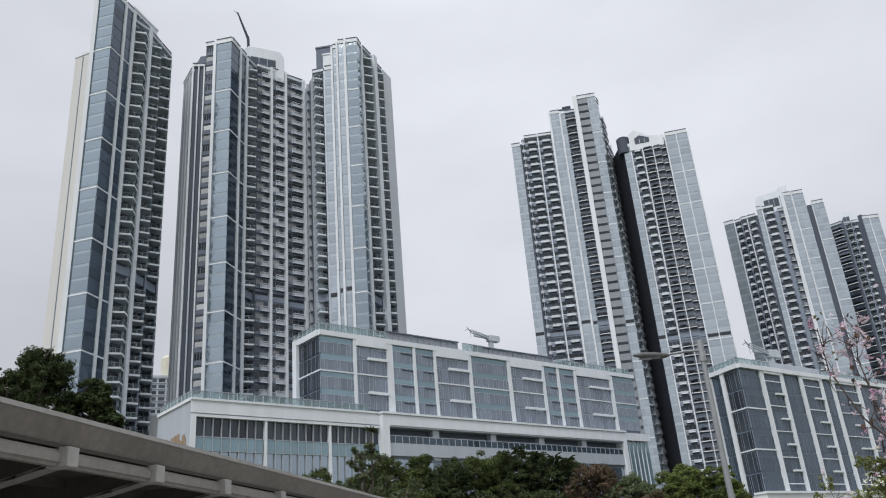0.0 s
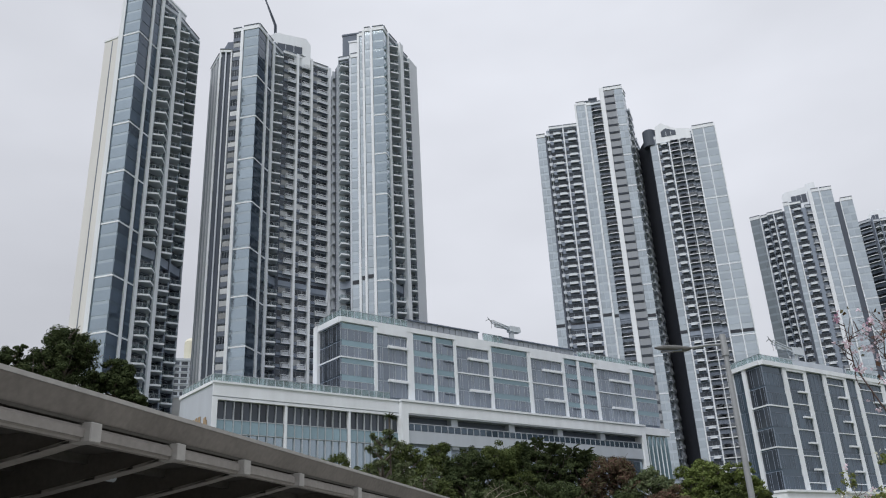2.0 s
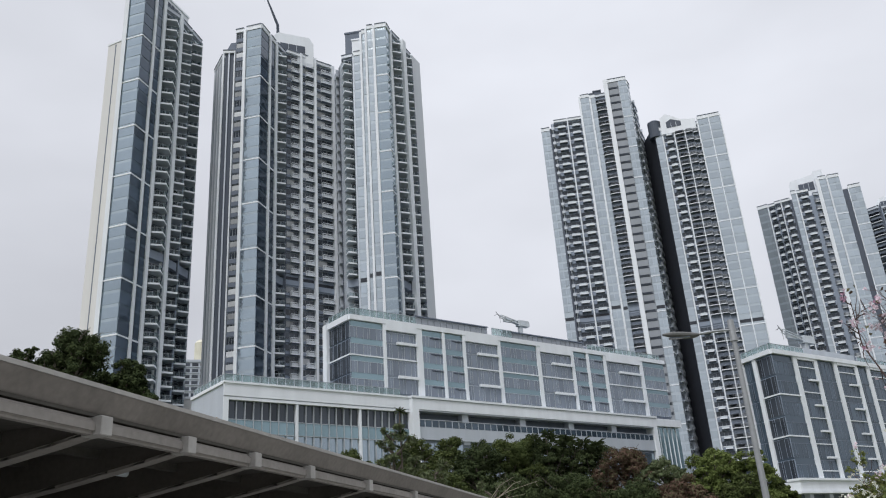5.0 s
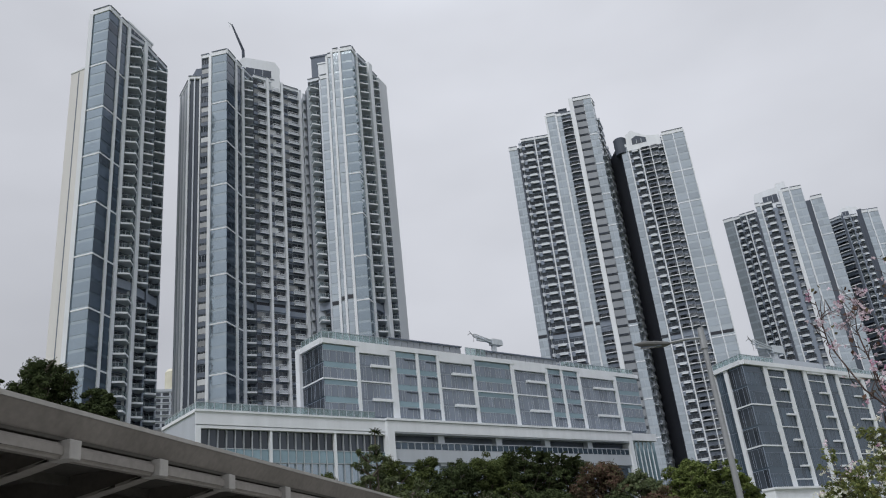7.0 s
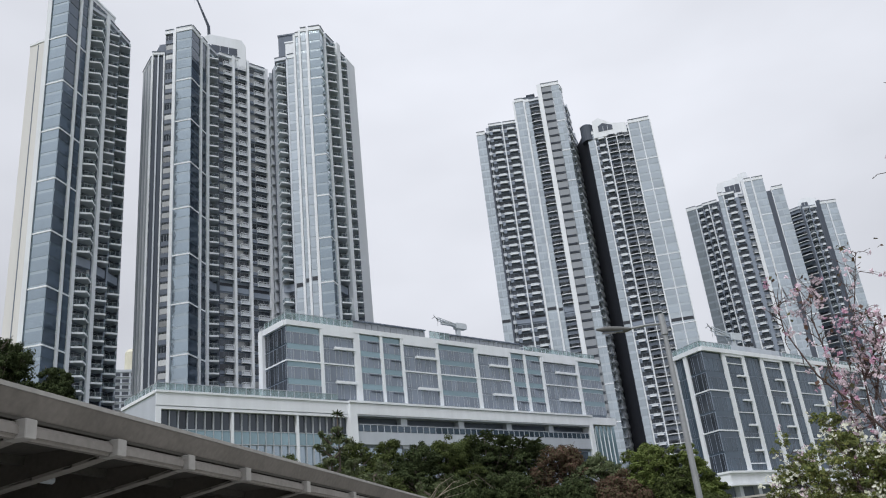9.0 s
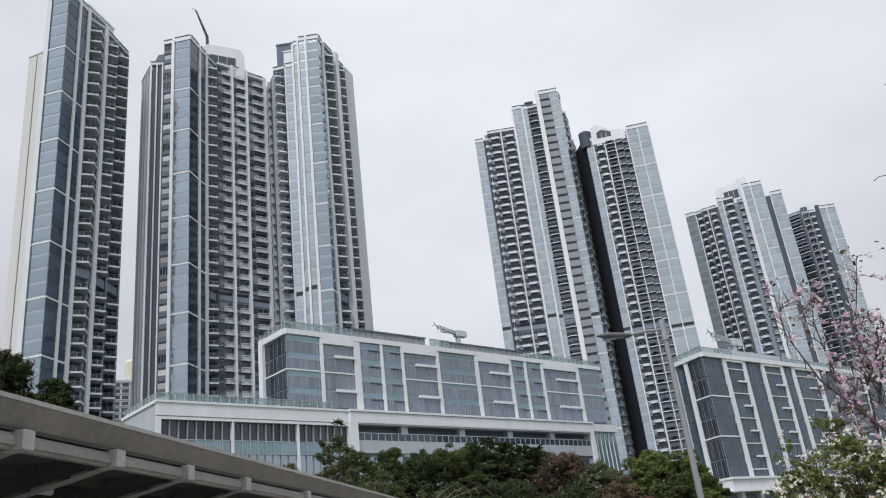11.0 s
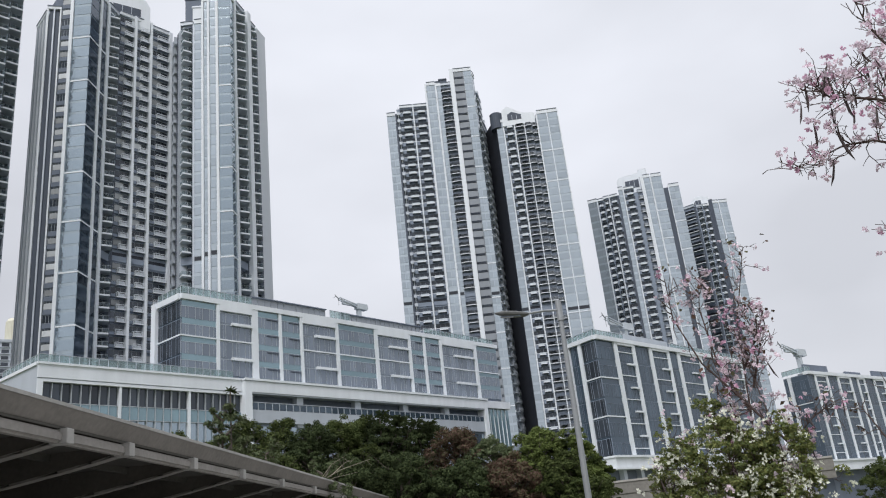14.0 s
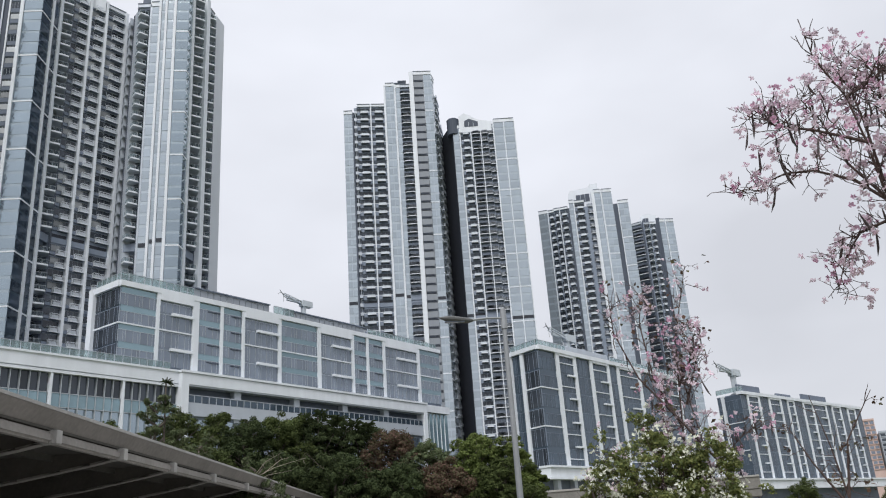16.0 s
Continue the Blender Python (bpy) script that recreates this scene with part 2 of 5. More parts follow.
def prism(bm, pts, z0, z1, mi=0):
    """An upright prism over a plan outline given anticlockwise."""
    lo = [bm.verts.new((x, y, z0)) for x, y in pts]
    hi = [bm.verts.new((x, y, z1)) for x, y in pts]
    n = len(pts)
    bm.faces.new(lo[::-1]).material_index = mi
    bm.faces.new(hi).material_index = mi
    for i in range(n):
        bm.faces.new((lo[i], lo[(i + 1) % n], hi[(i + 1) % n], hi[i])).material_index = mi


def tube(bm, pts, radii, sides=6, mi=0):
    """A tapered tube through points."""
    rings = []
    for i, p in enumerate(pts):
        p = Vector(p)
        d = (Vector(pts[min(i + 1, len(pts) - 1)]) - Vector(pts[max(i - 1, 0)])).normalized()
        s = d.orthogonal().normalized()
        t = d.cross(s)
        rings.append([bm.verts.new(p + (s * math.cos(6.2832 * k / sides) + t * math.sin(6.2832 * k / sides)) * radii[i]) for k in range(sides)])
    for a_, b_ in zip(rings, rings[1:]):
        for k in range(sides):
            bm.faces.new((a_[k], a_[(k + 1) % sides], b_[(k + 1) % sides], b_[k])).material_index = mi
    bm.faces.new(rings[0][::-1]).material_index = mi
    bm.faces.new(rings[-1]).material_index = mi


def tray(bm, plan, z0, floor, levels, t=0.06):
    """A slab over a plan with upright sides round it, of one piece; levels: (height, material index) from the floor up."""
    prism(bm, plan, z0, floor, 0)
    bm.faces.ensure_lookup_table()
    top = max(bm.faces, key=lambda f_: f_.calc_center_median().z)
    ring = bmesh.ops.inset_region(bm, faces=[top], thickness=t)["faces"]
    for z, mi in levels:
        ext = bmesh.ops.extrude_face_region(bm, geom=ring)["geom"]
        bmesh.ops.delete(bm, geom=ring, context='FACES_ONLY')
        ring = [g for g in ext if isinstance(g, bmesh.types.BMFace)]
        verts = {v for f_ in ring for v in f_.verts}
        for f_ in {f_ for v in verts for f_ in v.link_faces} - set(ring):
            f_.material_index = mi
        for v in verts:
            v.co.z = z
        for f_ in ring:
            f_.material_index = mi


def rect(x0, x1, y0, y1):
    return [(x0, y0), (x1, y0), (x1, y1), (x0, y1)]


def window_grid(bm, x0, x1, y, z0, z1, cols, bar=0.05, depth=0.07):
    """Panes sunk between bars, of one piece, facing -y: material 0 the panes, 1 the bars."""
    xs = [x0 + (x1 - x0) * i / cols for i in range(cols + 1)]
    lo = [bm.verts.new((x, y, z0)) for x in xs]
    hi = [bm.verts.new((x, y, z1)) for x in xs]
    fs = [bm.faces.new((lo[i], lo[i + 1], hi[i + 1], hi[i])) for i in range(cols)]
    edge = bmesh.ops.extrude_face_region(bm, geom=fs)["geom"]
    front = [g for g in edge if isinstance(g, bmesh.types.BMFace)]
    for v in {v for f_ in front for v in f_.verts}:
        v.co.y = y - 0.1
    for f_ in bm.faces:
        f_.material_index = 1
    bm.normal_update()
    bmesh.ops.inset_individual(bm, faces=front, thickness=bar, depth=-depth)
    for f_ in front:
        f_.material_index = 0


def mesh_of(name, bm, mats):
    me = bpy.data.meshes.new(name)
    bm.normal_update()
    bm.to_mesh(me)
    bm.free()
    for m in (mats if isinstance(mats, (list, tuple)) else [mats]):
        me.materials.append(m)
    return me


def part(name, bm, mats, parent=None, label="", m=None):
    ob = new(name, mesh_of(name, bm, mats))
    ob.parent = parent
    if m is not None:
        ob.matrix_basis = m
    if label:
        tagged(ob, label)
    return ob


def piece(name, me, parent, m):
    ob = new(name, me)
    ob.parent = parent
    ob.matrix_basis = m
    return ob


def boxes(*dims):
    bm = bmesh.new()
    for d in dims:
        box(bm, *d)
    return bm


def thing(name, label, category, group="", kind="", at=(0, 0, 0)):
    ob = new(name)
    ob.empty_display_size = 0.5
    ob.location = at
    return tagged(ob, label, category, group, kind)


# ---------------------------------------------------------------- ground
bm = bmesh.new()
N = 40
vs = {}
for i in range(N + 1):
    for j in range(N + 1):
        # fine near the camera, reaching the horizon
        s, t = (i / N * 2 - 1), (j / N * 2 - 1)
        x, y = 2500 * s * abs(s) ** 2.2, 2500 * t * abs(t) ** 2.2
        r = math.hypot(x, y)
        vs[i, j] = bm.verts.new((x, y, (noise.noise((x * 0.03, y * 0.03, 0)) * 0.15 if r > 8 else 0.0)))
for i in range(N):
    for j in range(N):
        bm.faces.new((vs[i, j], vs[i + 1, j], vs[i + 1, j + 1], vs[i, j + 1]))
tagged(part("ground", bm, M["ground"]), "grass and bare earth running out to the horizon", "ground", kind="structure")


# ---------------------------------------------------------------- residential towers
H = 3.12        # storey height


def capped(x0, x1, y0, z0, z1):
    """A parapet with a thin projecting coping as its second material."""
    bm_ = boxes((x0, x1, y0, 1.0, z0, z1 - 0.22))
    box(bm_, x0, x1, y0 - 0.14, 1.0, z1 - 0.22, z1, 1)
    return bm_


def strip_pose(p, q, z=0.0):
    """A frame with x along the face from p to q (left to right from outside), y into the building, z up."""
    u = Vector((q[0] - p[0], q[1] - p[1])).normalized()
    return Matrix(((u.x, -u.y, 0, p[0]), (u.y, u.x, 0, p[1]), (0, 0, 1, z), (0, 0, 0, 1)))


def facade_strip(tower, p, q, kind, top, base=12.0, cols=1, skip=(), band=4, first=0.0, refuge=0.0, light=False, proud=0.35, back="mid"):
    """One upright strip of a tower's face, from its base to its top."""
    w = math.hypot(q[0] - p[0], q[1] - p[1])
    m = strip_pose(p, q)
    n = int((top - base) / H)
    zs = [top - first - H * (k + 1) for k in range(n)]
    rnd = random.Random(int(p[0] * 131 + p[1] * 17 + top))
    closed = [z for z in zs if refuge and abs(z + H / 2 - refuge) < H / 2]

    def put(name, bm, mat, label=""):
        return part(name, bm, mat, tower, label, m)

    def pose_at(x, z):
        return m @ Matrix.Translation((x, 0, z))

    if kind == "fin":
        put("fin", boxes((0, w, -proud, 1.5, base, top + 0.6)), M["white"])
        return
    if kind in ("wall", "cream", "darkwall", "blackwall", "silverwall", "palewall"):
        mat = {"wall": "grey", "cream": "offwhite", "darkwall": "dark", "blackwall": "black", "silverwall": "silver", "palewall": "light_grey"}[kind]
        bm = boxes((0, w, 0, 2.5, base, top))
        put("wall_panel", bm, M[mat])
        if kind == "cream":
            put("joint_strip", boxes((w * 0.55, w * 0.55 + 0.25, -0.06, 0.05, base, top - 0.4)), M["mid"])
            put("coping", boxes((-0.1, w + 0.1, -0.15, 1.0, top, top + 0.5)), M["white"])
        return
    if kind == "ribs":
        put("wall_panel", boxes((0, w, 0.3, 2.5, base, top)), M["dark"])
        k = max(2, int(w / 1.3))
        for i in range(k + 1):
            x = i * (w - 0.35) / k
            put("rib", boxes((x, x + 0.35, -0.1, 0.5, base, top + 0.2)), M["silver"] if i % 2 else M["white"])
        put("parapet", capped(0, w, -0.15, top + 0.2, top + 1.2), [M["white"], M["mid"]])
        return
    if kind in ("glass", "vision", "pale", "glassw"):
        pale = kind in ("pale", "glassw")
        put("wall_panel", boxes((min(0.35, w * 0.3), w - min(0.35, w * 0.3), 0.25, 2.5, base, top)), M["mid"])
        # faces with dim reflections get them through darker spandrel and pane colours
        put("spandrel", boxes((0.03, w - 0.03, 0.05, 0.2, base, top)), M["pale_spandrel" if pale else "office_dark" if kind == "vision" else "spandrel"])
        halves = 2 if (pale and w > 3.0) else 1
        pw = w / halves
        pane = mesh_of("pane", boxes((0.1 if pale else 0.04, pw - (0.1 if pale else 0.04), -0.02, 0.1, 0.8 if pale else 0.7, H - (0.1 if pale else 0.03))), M["pale_glass" if pale else "glass_dim" if kind == "vision" else "glass"])
        for z in zs:
            if z in closed and pale:
                part("vent_slot", boxes((0.15, w - 0.15, -0.04, 0.1, z + 0.9, z + 2.0)), M["black"], tower, m=m)
                continue
            for c in range(halves):
                piece("pane", pane, tower, pose_at(c * pw, z))
        if band:
            lines = mesh_of("band", boxes((0, w, -0.12, 0.2, -0.17, 0.17)), M["white"])
            for k, z in enumerate(zs):
                if k and k % band == 0:
                    piece("band", lines, tower, pose_at(0, z))
        if kind == "glassw":
            put("mullion", boxes((w / 2 - 0.16, w / 2 + 0.16, -0.18, 0.15, base, top)), M["white"])
        put("parapet", capped(0, w, -0.2, top, top + 1.5), [M["white"], M["mid"]])
        return
    if kind == "balcony":
        bm = bmesh.new()
        deep = 0.5 if light else 1.3
        prism(bm, [(0, 0.1), (0.15, 0.1), (0.15, deep), (w - 0.15, deep), (w - 0.15, 0.1), (w, 0.1), (w, 2.6), (0, 2.6)], base, top)
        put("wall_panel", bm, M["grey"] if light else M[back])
        bm = bmesh.new()
        if light:
            # a solid rounded parapet
            plan = [(0.03, deep - 0.1), (0.03, -0.35), (w * 0.2, -0.8), (w * 0.8, -0.8), (w - 0.03, -0.35), (w - 0.03, deep - 0.1)]
            tray(bm, plan, -0.15, 0.15, ((1.15, 1), (1.25, 2)), 0.08)
        else:
            # a pointed slab with a glass parapet
            e0_ = min(0.35, w * 0.08)
            plan = [(e0_, deep - 0.1), (e0_, -0.2), (w * 0.46, -1.85), (w - e0_, -0.35), (w - e0_, deep - 0.1)]
            tray(bm, plan, -0.2, 0.22, ((1.14, 1), (1.2, 2)), 0.05)
            for x, y in ((e0_ + 0.03, -0.2), (w * 0.46, -1.82), (w * 0.26, -1.0), (w * 0.74, -1.04), (w - e0_ - 0.05, -0.35)):
                box(bm, x - 0.035, x + 0.035, y, y + 0.08, 0.2, 1.26, 2)
        bm.normal_update()
        # downward faces take a darker material: shade under the slab put into colour
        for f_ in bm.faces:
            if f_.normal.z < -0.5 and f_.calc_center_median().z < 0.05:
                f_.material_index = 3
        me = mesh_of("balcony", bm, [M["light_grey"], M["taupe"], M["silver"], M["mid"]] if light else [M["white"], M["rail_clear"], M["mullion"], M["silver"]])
        bm = bmesh.new()
        window_grid(bm, 0.2, w - 0.2, deep, 0.25, 2.6, 2)
        win = mesh_of("glazed_door", bm, [M["office"] if light else M["glass_dark"], M["grey"] if light else M["mullion"]])
        for z in zs:
            if z in closed:
                part("vent_panel", boxes((0.1, w - 0.1, 0.3, 1.3, z + 0.2, z + H - 0.9)), M["grey"], tower, m=m)
                continue
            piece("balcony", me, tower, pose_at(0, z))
            piece("glazed_door", win, tower, pose_at(0, z))
        put("parapet", capped(0, w, -0.1, top, top + 1.2), [M["silver"], M["mid"]])
        return
    if kind in ("ac", "ledge"):
        # windows with a barred frame for air conditioners, or a slim white ledge, on every storey
        put("wall_panel", boxes((0, w, 0.45, 2.5, base, top)), M["grey"])
        cw = w / cols
        bm = bmesh.new()
        if kind == "ac":
            window_grid(bm, 0.12, cw - 0.12, 0.45, 1.0, 2.62, 3)
        else:
            window_grid(bm, 0.12, cw - 0.12, 0.45, 1.1, 2.5, 3)
        win = mesh_of("window", bm, [M["glass_dark"], M["mullion"]])
        bm = bmesh.new()
        if kind == "ac":
            x0, x1 = cw * 0.34, cw - 0.12
            box(bm, 0.05, cw - 0.05, 0.2, 0.46, -0.1, 0.95, 5)
            box(bm, 0.05, x0 - 0.1, 0.08, 0.46, 0.05, 0.75, 3)
            tray(bm, rect(x0, x1, -0.55, 0.44), -0.14, 0.12, ((0.26, 0),), 0.09)
            # a darker plate below the tray puts its underside's shade into the colour
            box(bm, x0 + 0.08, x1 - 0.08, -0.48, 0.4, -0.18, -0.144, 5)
            box(bm, x0 + 0.35, x1 - 0.4, -0.3, 0.3, 0.12, 0.9, 1)
            for i in range(9):
                x = x0 + (x1 - x0 - 0.07) * i / 8
                box(bm, x, x + 0.055, -0.55, -0.51, 0.15, 1.2, 0)
            for y in (-0.3, -0.05):
                box(bm, x0, x0 + 0.05, y, y + 0.07, 0.15, 1.2, 0)
                box(bm, x1 - 0.05, x1, y, y + 0.07, 0.15, 1.2, 0)
            box(bm, x0, x1, -0.57, -0.49, 1.14, 1.24, 0)
            box(bm, x0, x0 + 0.07, -0.5, 0.4, 1.14, 1.24, 0)
            box(bm, x1 - 0.07, x1, -0.5, 0.4, 1.14, 1.24, 0)
        else:
            x0, x1 = cw * 0.26, cw * 0.86
            box(bm, 0.04, cw - 0.04, 0.15, 0.46, -0.5, 1.05, 3)
            box(bm, 0.04, cw - 0.04, 0.05, 0.2, 0.98, 1.08, 2)
            tray(bm, rect(x0, x1, -0.95, 0.2), 0.12, 0.42, ((0.85, 0),), 0.1)
            box(bm, x0 + 0.15, x1 - 0.15, -0.75, 0.1, 0.3, 1.05, 1)
            # a dark block stands in for the shade beneath the ledge
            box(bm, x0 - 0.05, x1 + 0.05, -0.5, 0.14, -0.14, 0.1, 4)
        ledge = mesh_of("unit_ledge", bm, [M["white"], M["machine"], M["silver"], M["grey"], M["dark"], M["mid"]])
        cur = mesh_of("curtain", boxes((0.3, cw * 0.6, 0.37, 0.41, 1.05, 2.5)), M["curtain"])
        for z in zs:
            for c in range(cols):
                if z in closed:
                    part("vent_slot", boxes((c * cw + 0.2, c * cw + cw - 0.2, 0.36, 0.47, z + 1.4, z + 2.2)), M["black"], tower, m=m)
                    part("vent_panel", boxes((c * cw + 0.05, c * cw + cw - 0.05, 0.2, 0.46, z - 0.1, z + 1.3)), M["grey"], tower, m=m)
                    continue
                piece("window", win, tower, pose_at(c * cw, z))
                piece("unit_ledge", ledge, tower, pose_at(c * cw, z))
                if kind == "ac" and rnd.random() < 0.45:
                    piece("curtain", cur, tower, pose_at(c * cw, z))
        for c in range(1, cols):
            put("fin", boxes((c * cw - 0.22, c * cw + 0.22, -0.3, 0.5, base, top)), M["white"])
        put("parapet", capped(0, w, -0.15, top, top + 1.1), [M["white"], M["mid"]])
        return
    if kind == "win":
        put("wall_panel", boxes((0, w, 0.25, 2.5, base, top)), M["mid"])
        bm = bmesh.new()
        window_grid(bm, 0.1, w - 0.1, 0.25, 1.15, 2.95, 3, 0.06, 0.05)
        win = mesh_of("window", bm, [M["glass_dark"], M["mullion"]])
        sill = mesh_of("breast_panel", boxes((0.08, w - 0.08, 0.1, 0.26, 0.0, 1.1)), M["mid"])
        cur = mesh_of("curtain", boxes((0.25, w - 0.25, 0.16, 0.195, 1.25, 2.6)), M["curtain"])
        for z in zs:
            piece("window", win, tower, pose_at(0, z))
            piece("breast_panel", sill, tower, pose_at(0, z))
            if rnd.random() < 0.75:
                piece("curtain", cur, tower, pose_at(0, z))
        put("parapet", capped(0, w, -0.15, top, top + 1.3), [M["white"], M["mid"]])
        return
    if kind == "louver":
        put("wall_panel", boxes((0, w, 0.3, 2.5, base, top)), M["taupe"])
        bm = bmesh.new()
        box(bm, 0.05, w - 0.05, 0.05, 0.32, 0.9, H - 0.05, 0)
        for i in range(3):
            box(bm, 0.1, w - 0.1 - i * 0.25, -0.05, 0.32, 0.12 + i * 0.28, 0.26 + i * 0.28, 1)
        me = mesh_of("louvre_panel", bm, [M["taupe"], M["dark"]])
        for z in zs:
            piece("louvre_panel", me, tower, pose_at(0, z))
        put("parapet", capped(0, w, -0.15, top, top + 1.5), [M["white"], M["mid"]])
        return
    if kind == "slots":
        # an edge-on run of small balconies: slabs and slim posts
        put("wall_panel", boxes((0, w, 0.9, 2.5, base, top)), M["grey"])
        bm = boxes((0.0, w, -0.6, 0.9, 0, 0.25), (0, w, -0.6, -0.5, 0.25, 1.1), (w * 0.5 - 0.08, w * 0.5 + 0.08, -0.55, 0.9, 0.25, H))
        me = mesh_of("balcony", bm, M["silver"])
        for z in zs:
            piece("balcony", me, tower, pose_at(0, z))
        return
    raise ValueError(kind)


def tower(label, core, roof, strips, base=0.0, refuge=0.0):
    """A tower: a core over its plan and the strips of its outer faces."""
    t = thing("residential_tower", label, "tower", "residential towers")
    bm = bmesh.new()
    prism(bm, core, base, roof)
    part("core", bm, M["mid"], t)
    for s in strips:
        facade_strip(t, *s[:4], **dict(s[4], refuge=refuge))
    return t


def along(p, q, *fr):
    return [(p[0] + (q[0] - p[0]) * f, p[1] + (q[1] - p[1]) * f) for f in fr]


def run(p, q, top, *items, **more):
    """Splits the face from p to q into strips: (share, kind, extra)."""
    total = sum(i[0] for i in items)
    out, s = [], 0.0
    for it in items:
        a_, b_ = along(p, q, s / total, (s + it[0]) / total)
        s += it[0]
        o = dict(top=top, **more)
        rest = dict(it[2]) if len(it) > 2 else {}
        o.update(rest)
        t_ = o.pop("top")
        out.append((a_, b_, it[1], t_, o))
    return out


# plans, in metres; faces listed from left to right as seen from outside
g0, g1, g2, g3, g4, g5, g6, g7 = (-78.3, 162.4), (-75.6, 161.5), (-74.7, 161.7), (-70.2, 160.4), (-68.2, 168.6), (-66.0, 172.8), (-65.7, 174.0), (-63.6, 184.2)
TG = tower("tall pale tower with blue glass corner and stacked balconies",
           [(-76.5, 164.0), (-73.6, 163.8), (-70.6, 162.8), (-69.8, 169.6), (-67.6, 174.0), (-65.8, 184.0), (-76.0, 192.0), (-84.0, 180.0)], 143.0,
           run((-79.6, 163.2), g1, 126.5, (1, "cream"))
           + run(g1, g2, 142.0, (1, "fin"))
           + run(g2, g3, 142.6, (1, "glass"))
           + run(g3, g4, 142.6, (3.9, "vision"), (0.75, "fin"), (2.6, "vision"), (1.1, "fin"))
           + run(g4, g5, 141.0, (1, "balcony"))
           + run(g5, g6, 142.0, (1, "fin"))
           + run(g6, g7, 140.6, (4.4, "balcony", dict(back="dark")), (0.5, "wall"), (4.6, "balcony", dict(back="dark")), (0.6, "silverwall")), refuge=73.5)

b0, b1, b2, b3, b4, b5, b6, b7 = (-62.5, 192.0), (-58.2, 185.2), (-54.9, 185.5), (-47.4, 184.0), (-45.1, 193.1), (-43.6, 197.4), (-36.0, 203.2), (-31.2, 206.9)
TB = tower("pale tower with glass corner, white fins and rows of unit ledges",
           [(-60.5, 193.5), (-57.0, 188.0), (-54.0, 187.8), (-48.3, 186.6), (-46.8, 194.0), (-45.2, 199.2), (-33.0, 209.0), (-36.0, 222.0), (-60.0, 215.0)], 143.4,
           run(b0, b1, 136.6, (1, "ribs")) + run(b1, b2, 138.0, (1, "ribs"))
           + run(b2, b3, 144.7, (2.4, "win"), (0.8, "fin"), (4.4, "glass"))
           + run(b3, b4, 144.7, (4.1, "vision"), (0.8, "fin"), (2.6, "vision"), (1.1, "fin"))
           + run(b4, b5, 145.2, (1, "balcony"))
           + run(b5, b6, 146.0, (0.5, "darkwall"), (4.0, "ac"), (0.65, "fin", dict(proud=0.7)), (4.0, "ac"), (0.65, "fin", dict(proud=0.7)))
           + run(b6, b7, 145.3, (4.9, "ac"), (0.7, "fin", dict(proud=0.6))), refuge=75.6)

a0, a1, a2, a3, a4, a5, a6, a7 = (-31.0, 207.5), (-28.0, 201.3), (-22.2, 199.9), (-20.6, 199.7), (-14.3, 198.9), (-13.2, 203.2), (-7.6, 215.4), (-5.4, 220.4)
TA = tower("pale tower with tall blue glass bays and slim balconies",
           [(-29.5, 208.5), (-27.0, 203.9), (-21.9, 202.4), (-15.6, 201.6), (-14.9, 204.8), (-9.2, 217.0), (-7.6, 221.0), (-14.0, 232.0), (-30.0, 226.0)], 144.5,
           run(a0, a1, 143.5, (1.6, "silverwall"), (2.2, "slots"), (0.9, "darkwall"), (1.6, "silverwall"))
           + run(a1, a2, 144.8, (3.4, "balcony"), (0.4, "silverwall"), (2.0, "pale", dict(band=0)))
           + run(a2, a3, 152.0, (0.6, "fin"), (1.0, "pale", dict(band=0)))
           + run(a3, a4, 153.4, (0.6, "fin"), (1.7, "pale", dict(band=0)), (0.7, "fin"), (3.3, "glass"), first=1.1)
           + run(a4, a5, 153.3, (2.9, "glass"), (1.2, "fin"), first=1.1)
           + run(a5, a6, 154.2, (0.3, "silverwall"), (3.7, "balcony"), (1.5, "fin", dict(proud=1.2)), (3.7, "balcony", dict(top=153.0)), (0.9, "darkwall", dict(top=152.0)))
           + run(a6, a7, 154.4, (1, "palewall")), refuge=75.0)

S = 1.083     # the pair of towers beyond the office block


def sc(x, y):
    return (x * S, y * S)


c0, c1, c2, c3, c4, c5, c6, c7 = sc(34.4, 247.6), sc(37.3, 247.0), sc(37.9, 246.9), sc(48.3, 245.3), sc(52.4, 244.4), sc(57.2, 243.1), sc(58.6, 242.6), sc(64.8, 241.5)
c8, c9 = sc(66.3, 244.6), sc(72.6, 260.4)
TC = tower("grey tower with white fin, louvred bays and unit ledges",
           [sc(35.6, 249.6), sc(48.0, 248.0), sc(58.2, 246.2), sc(64.2, 244.6), sc(70.6, 261.0), sc(62, 274), sc(38, 272)], 150.0,
           run(c0, c1, 152.9, (1, "pale", dict(band=0)))
           + run(c1, c2, 153.6, (1, "darkwall"))
           + run(c2, c3, 156.0, (1.0, "slots"), (4.6, "ledge"), (0.4, "fin", dict(proud=0.7)), (4.6, "ledge"))
           + run(c3, c4, 164.5, (0.6, "fin"), (2.8, "pale", dict(band=0)), (0.5, "fin"))
           + run(c4, c5, 163.8, (1.6, "pale", dict(band=0)), (3.6, "balcony", dict(light=True)))
           + run(c5, c6, 169.6, (1, "fin"))
           + run(c6, c7, 168.8, (3.4, "louver"), (2.7, "pale"))
           + run(c7, c8, 167.0, (1, "pale"))
           + run(c8, c9, 163.0, (5, "slots", dict(top=164.0)), (0.5, "fin", dict(top=160.0)), (5, "slots", dict(top=156.0)), (0.5, "fin", dict(top=155.0))), refuge=80.5)

